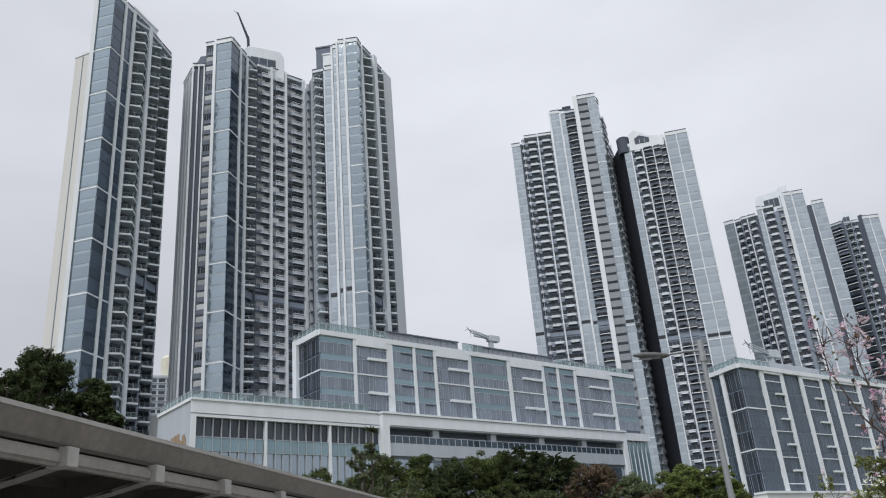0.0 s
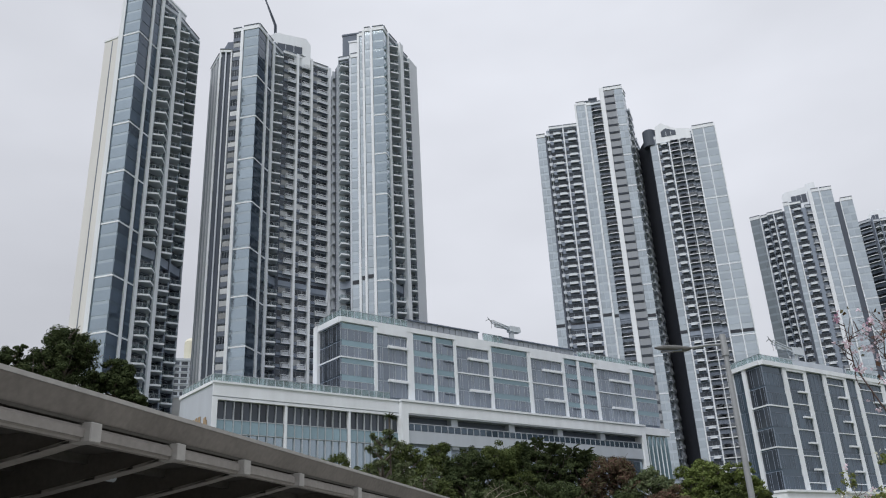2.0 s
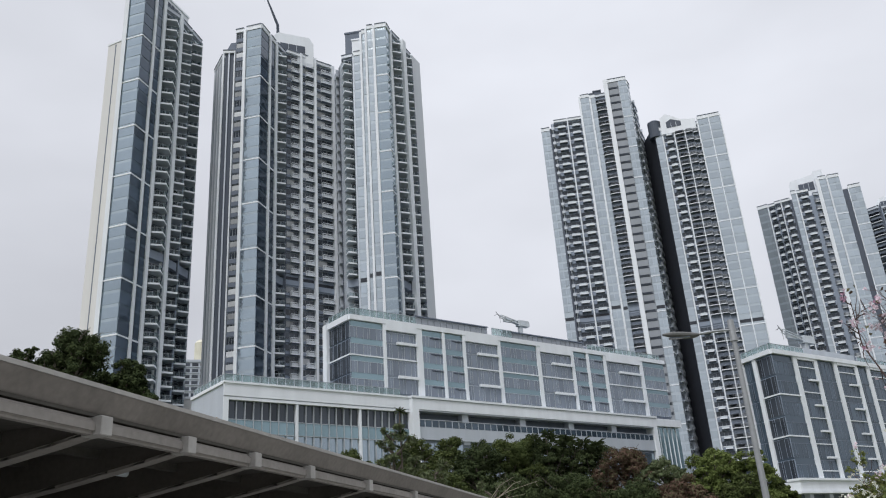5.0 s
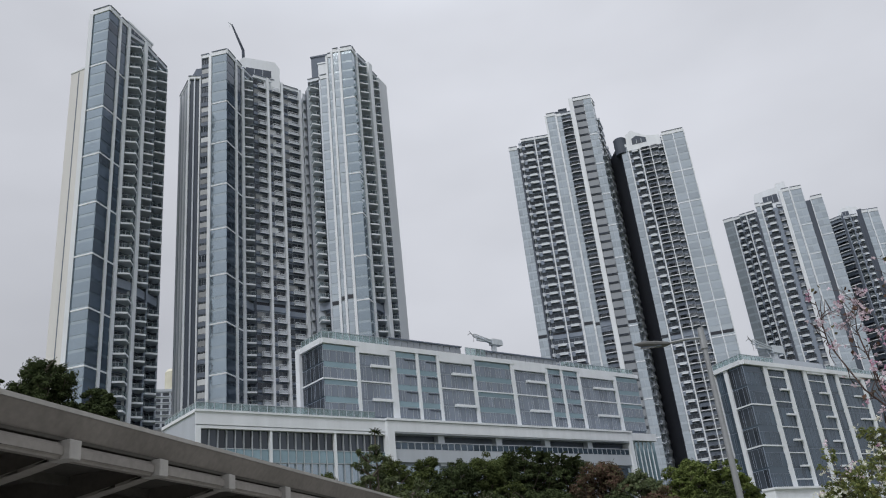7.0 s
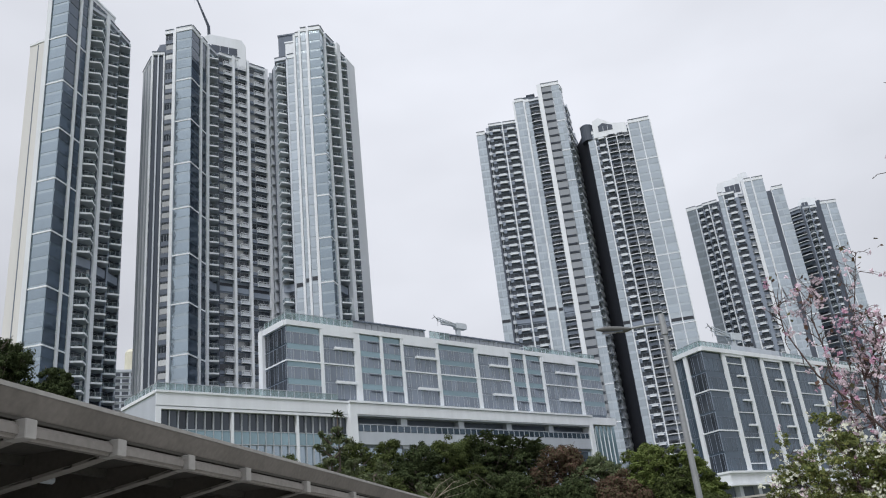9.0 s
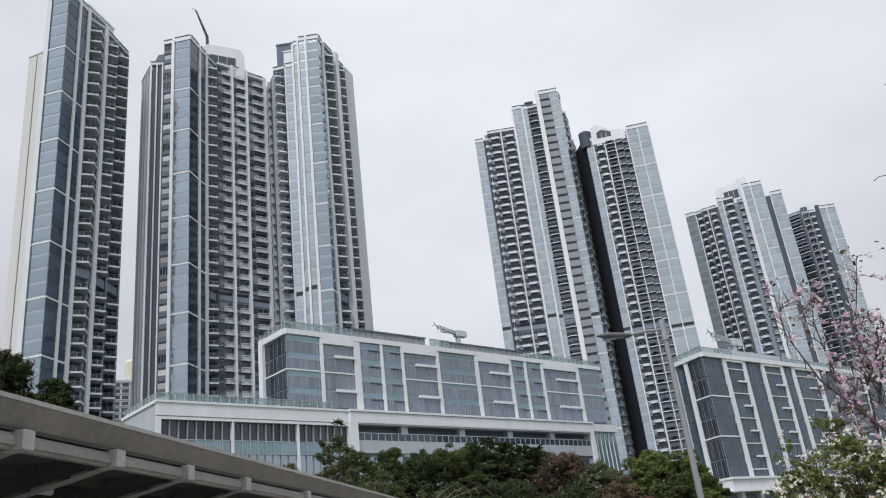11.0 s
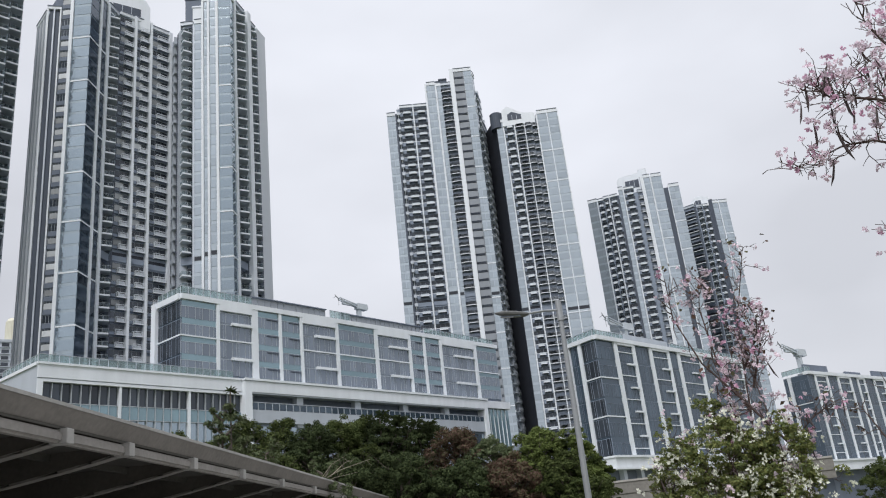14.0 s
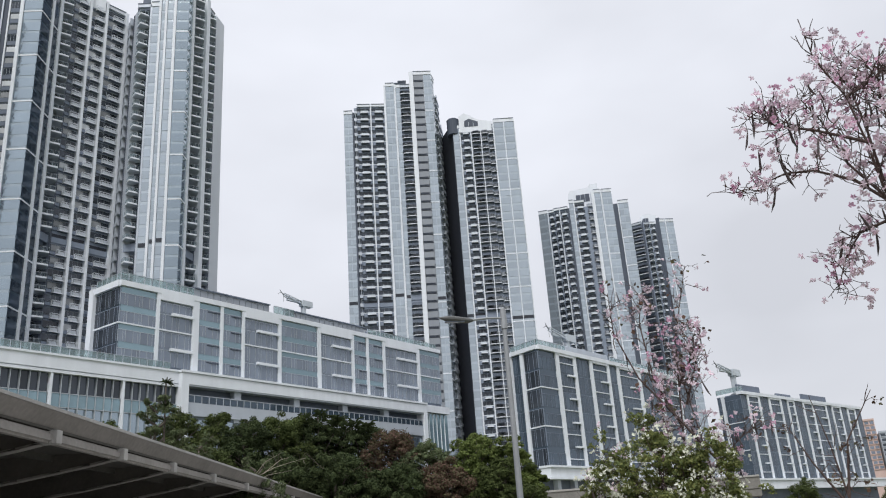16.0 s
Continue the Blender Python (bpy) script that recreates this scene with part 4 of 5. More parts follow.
mRl = face_pose((RC[0] + 9.0 * math.cos(radians(108)), RC[1] + 9.0 * math.sin(radians(108))), 108 - 180)
office_face(R, mRl, [(0.6, 2.0, "slotless"), (3.0, 9.0, "glass")], RZ, 6, RF, dark=True)
part("base_ledge", boxes((-3.0, 91.0, -2.5, 1.0, 8.6, 11.0), (-3.2, 91.2, -2.9, 1.0, 11.0, 11.5)), M["white"], R, m=mR)
zt = RZ + 6 * RF + 0.9
balustrade(R, mRl, 0, 8.6, zt, 0.4, 1.5)
balustrade(R, mR, 0, 3, zt, 0.4, 1.5)
part("roof_screen", boxes((3.0, 17.0, 2.0, 2.6, zt - 0.5, zt + 2.6), (28.0, 38.0, 2.0, 2.6, zt - 0.5, zt + 1.5), (46.5, 65.5, 2.0, 2.6, zt - 0.5, zt + 2.5)), M["mid"], R, m=mR)
roof_crane(mR @ Matrix.Translation((5.8, 4.2, zt + 2.2)), "grey facade crane on the distant office roof", 1.4)

# rooftop plant of the towers
def roof_house(label, p, deg, w, d, z, h, mat="white", slots=True, low=0.15, high=0.55):
    t = thing("roof_house", label, "roof house", "rooftop plant rooms")
    m = face_pose(p, deg)
    part("wall", boxes((0, w, 0, d, z, z + h)), M[mat], t, m=m)
    part("cap", boxes((-0.2, w + 0.2, -0.2, d + 0.2, z + h, z + h + 0.5)), M[mat], t, m=m)
    if slots:
        part("louvre_opening", boxes((w * 0.12, w * 0.75, -0.06, 0.1, z + h * low, z + h * high)), M["dark"], t, m=m)
        for i in range(1, 4):
            part("louvre_bar", boxes((w * 0.12 + i * w * 0.157 - 0.1, w * 0.12 + i * w * 0.157 + 0.1, -0.1, 0.1, z + h * low, z + h * high)), M["silver"], t, m=m)
    return t


roof_house("dark grey rooftop plant room", (-27.2, 205.0), -8, 5.5, 8.0, 144.0, 12.2, "mid", False)
roof_house("pale rooftop plant room", (-25.0, 203.6), -8, 5.0, 6.0, 144.0, 8.6, "white", False)
def gabled_house(label, p, deg, profile, depth, z, opening):
    """A roof house whose front is a sloping profile, with a dark glazed opening in it."""
    t = thing("roof_house", label, "roof house", "rooftop plant rooms")
    m = face_pose(p, deg)
    bm_ = bmesh.new()
    lo_ = [bm_.verts.new((x, 0.0, z + h)) for x, h in profile]
    hi_ = [bm_.verts.new((x, depth, z + h)) for x, h in profile]
    bm_.faces.new(lo_)
    bm_.faces.new(hi_[::-1])
    for i in range(len(profile)):
        j = (i + 1) % len(profile)
        bm_.faces.new((lo_[j], lo_[i], hi_[i], hi_[j]))
    part("wall", bm_, M["white"], t, m=m)
    bm_ = bmesh.new()
    lo_ = [bm_.verts.new((x, -0.08, z + h)) for x, h in opening]
    hi_ = [bm_.verts.new((x, 0.1, z + h)) for x, h in opening]
    bm_.faces.new(lo_)
    for i in range(len(opening)):
        j = (i + 1) % len(opening)
        bm_.faces.new((lo_[j], lo_[i], hi_[i], hi_[j]))
    part("opening", bm_, M["dark"], t, m=m)
    x0, x1 = opening[0][0], opening[1][0]
    for f in (0.33, 0.66):
        x = x0 + (x1 - x0) * f
        part("mullion", boxes((x - 0.08, x + 0.08, -0.14, 0.0, z + opening[0][1], z + opening[2][1])), M["silver"], t, m=m)
    return t


def round_house(label, p, r, z, h):
    """A round dark stair head with a domed cap."""
    t = thing("roof_house", label, "roof house", "rooftop plant rooms")
    bm_ = bmesh.new()
    tube(bm_, [(p[0], p[1], z), (p[0], p[1], z + h)], [r, r], 18)
    part("wall", bm_, M["dark"], t)
    bm_ = bmesh.new()
    tube(bm_, [(p[0], p[1], z + h), (p[0], p[1], z + h + 0.5), (p[0], p[1], z + h + 0.9)], [r + 0.1, r * 0.8, r * 0.3], 18)
    part("cap", bm_, M["mid"], t)
    return t


round_house("dark round tank house on the tower roof", (57.6, 268.2), 2.6, 149.5, 17.0)
roof_house("dark rooftop tank house", (58.2, 265.8), -11, 2.8, 4.0, 149.5, 17.6, "dark", False)
round_house("dark rounded rooftop stair house", (78.9, 266.4), 2.4, 145.5, 6.3)
gabled_house("white roof house with a sloping gable and dark glazing", (80.2, 263.6), -16, [(0, 0), (12.4, 0), (12.4, 4.0), (7.4, 4.8), (2.6, 8.2), (0.3, 6.8)], 7.0, 145.5,
             [(2.2, 2.2), (7.4, 2.2), (7.4, 4.1), (4.0, 5.6), (2.2, 4.6)])
gabled_house("white plant room with chamfered corners and dark louvres", (-47.4, 197.0), 25, [(0, 0), (12.2, 0), (12.2, 7.9), (10.9, 10.0), (1.6, 10.0), (0, 8.4)], 8.0, 143.3,
             [(2.2, 4.2), (9.6, 4.2), (9.6, 6.6), (2.2, 6.6)])
gabled_house("pale plant house with a stepped top and dark glazing", (140.0, 304.4), -27, [(0, 0), (13.2, 0), (13.2, 16.9), (9.6, 16.9), (9.3, 15.6), (0.9, 14.9), (0, 13.2)], 8.0, 126.5,
             [(3.4, 9.0), (9.2, 9.0), (9.2, 12.6), (3.4, 12.6)])
gabled_house("pale roof house with a sloping side and dark glazing", (187.4, 333.5), -20, [(0, 0), (10.0, 0), (10.0, 7.8), (6.6, 9.2), (3.4, 8.8), (0, 4.6)], 8.0, 134.5,
             [(2.0, 4.0), (6.0, 4.0), (6.0, 7.0), (3.4, 7.0)])
roof_house("white rooftop house of the tall tower", (-69.3, 169.4), 73.6, 10.5, 6.0, 140.5, 5.6, "white", True, 0.55, 0.85)

bmu = thing("roof_crane", "slim crane boom rising over the tower roof", "crane", "roof cranes")
bm = bmesh.new()
for dx, dy in ((-0.25, -0.25), (0.25, -0.25), (0, 0.3)):
    tube(bm, [(-46.4 + dx, 199.6 + dy, 153.1), (-46.5 + dx, 199.5 + dy, 157.1), (-49.7 + dx * 0.4, 198.8 + dy * 0.4, 166.6)], [0.22, 0.2, 0.14], 5)
for i in range(12):
    f = i / 12
    tube(bm, [(-46.5 - 3.2 * f - 0.25, 199.3 - 0.7 * f, 157.1 + 9.5 * f), (-46.5 - 3.2 * (f + 0.06) + 0.2, 199.6 - 0.7 * f, 157.1 + 9.5 * (f + 0.06))], [0.09, 0.09], 4)
part("boom", bm, M["dark"], bmu)
bm = bmesh.new()
tube(bm, [(-49.7, 198.8, 166.6), (-50.8, 198.6, 167.4)], [0.2, 0.12], 5)
tube(bm, [(-50.5, 198.6, 167.2), (-50.5, 198.6, 165.6)], [0.06, 0.06], 4)
part("boom_head", bm, M["machine"], bmu)

# far buildings between and beyond
def far_block(label, p, deg, w, d, h, mat, floors, cols, pane_mat):
    t = thing("apartment_building", label, "apartment building", "distant apartment buildings")
    m = face_pose(p, deg)
    part("wall", boxes((0, w, 0.2, d, 0, h)), M[mat], t, m=m)
    part("roof_edge", boxes((-0.2, w + 0.2, -0.2, 1.5, h, h + 1.2)), M[mat], t, m=m)
    fh = 3.1
    cw = w / cols
    win = mesh_of("window", boxes((cw * 0.12, cw * 0.88, 0.1, 0.25, 0.9, 2.6)), M[pane_mat])
    slab = mesh_of("sill", boxes((cw * 0.05, cw * 0.95, -0.3, 0.25, 0.45, 0.8)), M[mat])
    for f in range(floors):
        for c in range(cols):
            mm = m @ Matrix.Translation((c * cw, 0, h - (f + 1) * fh))
            piece("window", win, t, mm)
            piece("sill", slab, t, mm)
    return t


far_block("distant pale apartment building with rows of windows", (-139.0, 398.0), 18, 12.0, 12.0, 110.0, "silver", 16, 3, "glass_dark")
tk = thing("water_tank", "pale yellow round tank on a far roof", "tank")
bm = bmesh.new()
tube(bm, [(-131.5, 406.5, 110.5), (-131.5, 406.5, 121.0), (-131.5, 406.5, 122.5)], [4.6, 4.6, 3.6], 20)
part("shell", bm, M["pale_wall"], tk)
far_block("distant salmon-coloured apartment block", (392.0, 455.0), -40, 9.0, 14.0, 55.0, "pink_wall", 10, 3, "office")
far_block("distant pale apartment block", (398.0, 446.0), -30, 30.0, 14.0, 46.5, "silver", 10, 8, "glass_dark")

SB = thing("service_block", "white rendered service block between the towers", "building", at=(-62.4, 189.0, 0))
part("wall", boxes((-2.6, 3.4, -4.0, 4.0, 0, 43.0)), M["offwhite"], SB)
part("coping", boxes((-2.75, 3.55, -4.15, 4.15, 43.0, 43.4)), M["white"], SB)

# elevated road in front of the second block
FL = tagged(part("flyover", boxes((0, 42.0, 0, 9.0, 3.4, 4.2)), M["dull_concrete"], m=face_pose((16.0, 96.0), -22)), "concrete flyover deck in front of the office blocks", "road", kind="structure")
part("parapet", boxes((0, 42.0, -0.1, 0.2, 4.2, 5.4)), M["dull_concrete"], FL)
part("parapet_coping", boxes((0, 42.0, -0.2, 0.3, 5.4, 5.6)), M["concrete"], FL)
for i in range(4):
    part("pier", boxes((4 + i * 11, 5.4 + i * 11, 3.5, 5.0, 0, 3.4)), M["dull_concrete"], FL)

# ---------------------------------------------------------------- unseen paving, added to bounce light
pm_ = Matrix(((math.cos(radians(76)), -math.sin(radians(76)), 0, -5.4), (math.sin(radians(76)), math.cos(radians(76)), 0, 9.5), (0, 0, 1, 0), (0, 0, 0, 1)))
tagged(part("pavement", boxes((-30.0, 70.0, -9.0, 5.6, -0.3, 0.06)), M["paving"], m=pm_), "unseen pale slab added to bounce light up under the walkway", "pavement", kind="structure")

# ---------------------------------------------------------------- covered walkway
CD = radians(76.0)
cu = Vector((math.cos(CD), math.sin(CD)))
mC = Matrix(((cu.x, -cu.y, 0, -5.4), (cu.y, cu.x, 0, 9.5), (0, 0, 1, 0), (0, 0, 0, 1)))     # x along the edge, y under the roof
CZ = 4.2
CW = thing("covered_walkway", "grey steel covered walkway with cantilevered ribs", "walkway canopy")
c_0, c_1 = -12.0, 62.0
part("roof_deck", boxes((c_0, c_1, 0.05, 5.6, CZ - 0.05, CZ + 0.02)), M["canopy"], CW, m=mC)
part("roof_edge", boxes((c_0, c_1, -0.035, 0.12, CZ - 0.02, CZ + 0.045)), M["concrete"], CW, "thin pale roof edge", m=mC)
bm = bmesh.new()
lo_ = [bm.verts.new((c_0, y, z)) for y, z in ((-0.02, CZ - 0.024), (0.17, CZ - 0.33), (0.22, CZ - 0.33), (0.22, CZ - 0.024))]
hi_ = [bm.verts.new((c_1, v.co.y, v.co.z)) for v in lo_]
bm.faces.new(lo_[::-1])
bm.faces.new(hi_)
for i in range(4):
    bm.faces.new((lo_[i], lo_[(i + 1) % 4], hi_[(i + 1) % 4], hi_[i]))
part("fascia", bm, M["canopy"], CW, "stained steel fascia that slopes inwards", m=mC)
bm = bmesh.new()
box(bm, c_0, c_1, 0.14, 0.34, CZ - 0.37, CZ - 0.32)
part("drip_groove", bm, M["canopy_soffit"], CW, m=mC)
bm = bmesh.new()
box(bm, c_0, c_1, 0.10, 0.30, CZ - 0.62, CZ - 0.40)
bmesh.ops.bevel(bm, geom=[e_ for e_ in bm.edges if abs(e_.verts[0].co.x - e_.verts[1].co.x) > 1], offset=0.05, segments=3, affect='EDGES')
part("edge_beam", bm, M["canopy_beam"], CW, m=mC)
rib_x = [-9.0, -6.8, -4.6, -2.4, -0.3, 1.89, 4.05, 6.31, 8.76, 12.3, 16.1, 20.3, 25.0, 30.1, 35.0, 40.0, 45.0, 50.0, 55.0, 60.0]
bm = bmesh.new()
box(bm, -0.12, 0.12, 0.0, 0.34, -0.63, -0.36)
bmesh.ops.bevel(bm, geom=bm.edges[:], offset=0.012, segments=1, affect='EDGES')
rib_end = mesh_of("rib_end", bm, M["concrete"])
bm = bmesh.new()
low = [(0.34, -0.585), (0.8, -0.67), (1.5, -0.78), (2.5, -0.93), (3.6, -1.06), (5.5, -1.22)]
prof = [(0.34, -0.40)] + low + [(5.5, -0.40)]
lo = [bm.verts.new((-0.09, y, z)) for y, z in prof]
hi = [bm.verts.new((0.09, y, z)) for y, z in prof]
bm.faces.new(lo)
bm.faces.new(hi[::-1])
for i in range(len(prof)):
    j = (i + 1) % len(prof)
    bm.faces.new((lo[j], lo[i], hi[i], hi[j]))
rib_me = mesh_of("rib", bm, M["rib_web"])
# a paler strip below each rib, its lit underside put into the colour
bm = bmesh.new()
for (y0, z0), (y1, z1) in zip(low, low[1:]):
    v = [bm.verts.new((x, y, z)) for y, z in ((y0, z0 - 0.045), (y1, z1 - 0.045), (y1, z1 + 0.004), (y0, z0 + 0.004)) for x in (-0.13, 0.13)]
    for q in ((0, 2, 3, 1), (4, 5, 7, 6), (0, 1, 5, 4), (2, 6, 7, 3), (0, 4, 6, 2), (1, 3, 7, 5)):
        bm.faces.new([v[i] for i in q])
flange_me = mesh_of("flange", bm, M["canopy_beam"])
for i, x in enumerate(rib_x):
    piece("flange", flange_me, piece("rib", rib_me, CW, mC @ Matrix.Translation((x, 0, CZ))), Matrix())
    piece("rib_end", rib_end, CW, mC @ Matrix.Translation((x, 0, CZ)))
    if i % 3 == 0:
        bm = bmesh.new()
        tube(bm, [(x, 3.45, 0.0), (x, 3.45, CZ - 1.04)], [0.14, 0.14], 12)
        part("post", bm, M["canopy"], CW, m=mC)
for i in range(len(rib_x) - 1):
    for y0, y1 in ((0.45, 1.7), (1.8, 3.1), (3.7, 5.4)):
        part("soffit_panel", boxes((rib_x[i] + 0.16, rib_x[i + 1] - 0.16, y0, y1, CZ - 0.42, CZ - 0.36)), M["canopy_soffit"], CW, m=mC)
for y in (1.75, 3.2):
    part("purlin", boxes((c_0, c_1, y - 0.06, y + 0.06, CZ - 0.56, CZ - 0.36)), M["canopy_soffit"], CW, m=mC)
# flat oval lamps under the soffit
for x in (-1.4, 5.2, 13.6):
    bm = bmesh.new()
    tube(bm, [(x, 2.3, CZ - 0.42), (x, 2.3, CZ - 0.56)], [0.02, 0.02], 6)
    tube(bm, [(x - 0.34, 2.3, CZ - 0.6), (x - 0.3, 2.3, CZ - 0.6), (x + 0.3, 2.3, CZ - 0.6), (x + 0.34, 2.3, CZ - 0.6)], [0.03, 0.07, 0.07, 0.03], 10)
    part("soffit_lamp", bm, M["machine"], CW, "pale tubular lamp below the soffit", m=mC)
# the retaining wall behind the walkway
tagged(part("retaining_wall", boxes((c_0, c_1, 5.62, 6.0, 0, 4.15)), M["concrete"], m=mC), "weathered concrete wall behind the walkway", "wall", kind="structure")

# ---------------------------------------------------------------- street lamp
LP = thing("street_lamp", "grey steel street lamp with a long horizontal arm", "street lamp", at=(7.62, 22.0, 0))
bm = bmesh.new()
tube(bm, [(0, 0, 0), (0, 0, 0.9), (0, 0, 0.95), (0, 0, 7.42)], [0.12, 0.12, 0.095, 0.065], 14)
part("pole", bm, M["steel"], LP)
bm = bmesh.new()
tube(bm, [(0, 0, 6.9), (0, 0, 7.5)], [0.1, 0.085], 12)
part("collar", bm, M["steel"], LP)
bm = bmesh.new()
tube(bm, [(0, 0, 7.22), (-0.5, -0.07, 7.2), (-1.05, -0.15, 7.12)], [0.035, 0.035, 0.035], 8)
part("arm", bm, M["steel"], LP)
bm = bmesh.new()
tube(bm, [(-0.98, -0.14, 7.11), (-1.1, -0.15, 7.1), (-1.4, -0.18, 7.12), (-1.75, -0.22, 7.15), (-1.98, -0.24, 7.17)], [0.05, 0.1, 0.125, 0.11, 0.03], 12)
for v in bm.verts:
    v.co.z = 7.13 + (v.co.z - 7.13) * 0.75
head = part("lamp_head", bm, M["lamp_shell"], LP, "flat oval lamp head")
part("lens", boxes((-1.8, -1.25, -0.27, -0.13, 7.035, 7.075)), M["glass_dark"], head)


# ---------------------------------------------------------------- trees
def leaf_cloud(rnd, blobs, count, size, aspect=0.55, inner=0.62):
    """Small leaves in tufts on uneven clumps, turned outwards and upwards: verts and faces for from_pydata."""
    vol = [b[3] ** 2 for b in blobs]
    tot = sum(vol)
    up = Vector((0, 0, 1))
    V, F = [], []
    for (cx, cy, cz, r), v in zip(blobs, vol):
        tufts = []
        for _ in range(9):
            d = Vector((rnd.gauss(0, 1), rnd.gauss(0, 1), rnd.gauss(0.35, 1))).normalized()
            tufts.append((Vector((cx, cy, cz)) + Vector((d.x, d.y, d.z * 0.8)) * r * rnd.uniform(inner - 0.1, 0.95), r * rnd.uniform(0.28, 0.5)))
        for _ in range(int(count * v / tot)):
            c, rs = rnd.choice(tufts)
            d = Vector((rnd.gauss(0, 1), rnd.gauss(0, 1), rnd.gauss(0, 1))).normalized()
            p = c + Vector((d.x, d.y, d.z * 0.7)) * rs * (0.25 + 0.8 * rnd.random() ** 0.6)
            n = (d * 1.3 + up * 0.7 + Vector((rnd.uniform(-1, 1), rnd.uniform(-1, 1), rnd.uniform(-1, 1))) * 0.8).normalized()
            s = n.orthogonal().normalized()
            s.rotate(Matrix.Rotation(rnd.random() * 6.28, 3, n))
            t = n.cross(s)
            l = size * rnd.uniform(0.6, 1.3)
            w = l * aspect
            i = len(V)
            V += [p - s * l / 2, p + t * w / 2 + n * l * 0.08, p + s * l / 2, p - t * w / 2 + n * l * 0.08]
            F.append((i, i + 1, i + 2, i + 3))
    return V, F


def cloud_mesh(name, VF, mat):
    me = bpy.data.meshes.new(name)
    me.from_pydata([tuple(v) for v in VF[0]], [], VF[1])
    me.materials.append(mat)
    me.update()
    return me


def tree(name, label, at, height, radius, mat, seed, count=7000, size=0.3, bare=0.35, lobes=26, squash=1.0, aspect=0.55, inner=0.62, group="slope trees", category="tree"):
    """A tapered trunk with limbs and a crown of leaf clumps hung on the limb ends."""
    rnd = random.Random(seed)
    t = thing(name, label, category, group, at=at)
    bm = bmesh.new()
    base = height * bare
    r0 = 0.018 * height + 0.05
    tube(bm, [(0, 0, 0), (rnd.uniform(-.1, .1), rnd.uniform(-.1, .1), base * 0.5), (rnd.uniform(-.3, .3), rnd.uniform(-.3, .3), base), (0, 0, height * 0.75)],
         [r0 * 1.3, r0, r0 * 0.85, r0 * 0.3], 8)
    blobs = []
    for i in range(lobes):
        a_ = i * 2.39996 + rnd.uniform(-0.4, 0.4)
        f = (i + 0.5) / lobes
        zz = base + (height - radius * 0.3 - base) * (0.1 + 0.85 * f)
        wide = math.sin(min(1.0, 0.25 + 0.95 * (1 - f)) * 1.5708)
        rr_ = radius * wide * rnd.uniform(0.35, 0.95)
        c = Vector((math.cos(a_) * rr_, math.sin(a_) * rr_, zz + rnd.uniform(-0.3, 0.3)))
        br = radius * rnd.uniform(0.2, 0.42) * squash
        blobs.append((c.x, c.y, c.z, br))
        s = Vector((0, 0, max(base * 0.8, c.z - rr_ * 0.9)))
        mid = s.lerp(c, 0.55) + Vector((0, 0, -0.1 * rr_))
        tube(bm, [s, mid, c], [r0 * 0.42, r0 * 0.26, r0 * 0.08], 5)
        for _ in range(2):
            e_ = c + Vector((rnd.uniform(-1, 1), rnd.uniform(-1, 1), rnd.uniform(-0.2, 1))) * br * 0.9
            tube(bm, [mid.lerp(c, 0.6), e_], [r0 * 0.12, r0 * 0.04], 4)
    part("trunk", bm, M["bark"], t)
    ob = new("crown", cloud_mesh("crown", leaf_cloud(rnd, blobs, count, size, aspect, inner), mat))
    ob.parent = t
    return t


def spray(rnd, bm, limb, r, twigs, reach, ends, drop=0.0, sub=2, thin=0.0034):
    """Draws a limb and side twigs that end in flowers; collects the ends."""
    pts = [Vector(p) for p in limb]
    tube(bm, pts, [r * (1 - 0.8 * i / (len(pts) - 1)) for i in range(len(pts))], 6)
    for _ in range(twigs):
        i = rnd.randrange(len(pts) - 1)
        b0_ = pts[i].lerp(pts[i + 1], rnd.random())
        d = (pts[i + 1] - pts[i]).normalized() * 0.5 + Vector((rnd.gauss(0, 1), rnd.gauss(0, 1), rnd.gauss(0.25 - drop, 0.8))).normalized()
        d.normalize()
        l = reach * rnd.uniform(0.35, 1.0)
        path_, q2 = [b0_], b0_
        for s_ in range(4):
            d = (d + Vector((rnd.gauss(0, 0.3), rnd.gauss(0, 0.3), rnd.gauss(0.05, 0.3)))).normalized()
            q2 = q2 + d * l / 4
            path_.append(q2)
        tube(bm, path_, [max(thin, r * k_) for k_ in (0.34, 0.28, 0.22, 0.17, 0.12)], 4)
        ends.append((q2, d))
        for _ in range(sub):
            f = path_[rnd.randrange(1, 4)]
            d2 = (d + Vector((rnd.gauss(0, 0.8), rnd.gauss(0, 0.8), rnd.gauss(0, 0.7)))).normalized()
            f2 = f + d2 * l * 0.18
            d2 = (d2 + Vector((rnd.gauss(0, 0.35), rnd.gauss(0, 0.35), rnd.gauss(0.1, 0.35)))).normalized()
            q3 = f2 + d2 * l * rnd.uniform(0.1, 0.3)
            tube(bm, [f, f2, q3], [thin * 1.2, thin, thin * 0.8], 3)
            ends.append((q3, d2))


# trees above the walkway
tree("tree", "broad dark green tree behind the walkway", (-19.9, 41.0, 0), 15.2, 2.3, M["leaf_deep"], 11, 52000, 0.12, 0.66, 50, 1.0, 0.7, 0.55)
tree("tree", "dark green tree with an open crown", (-17.5, 41.6, 0), 13.5, 1.55, M["leaf_deep"], 12, 36000, 0.12, 0.66, 38, 1.1, 0.7, 0.55)
tree("tree", "dark green tree of uneven outline", (-22.7, 40.5, 0), 14.2, 1.7, M["leaf_deep"], 13, 30000, 0.12, 0.68, 36, 1.05, 0.7, 0.55)
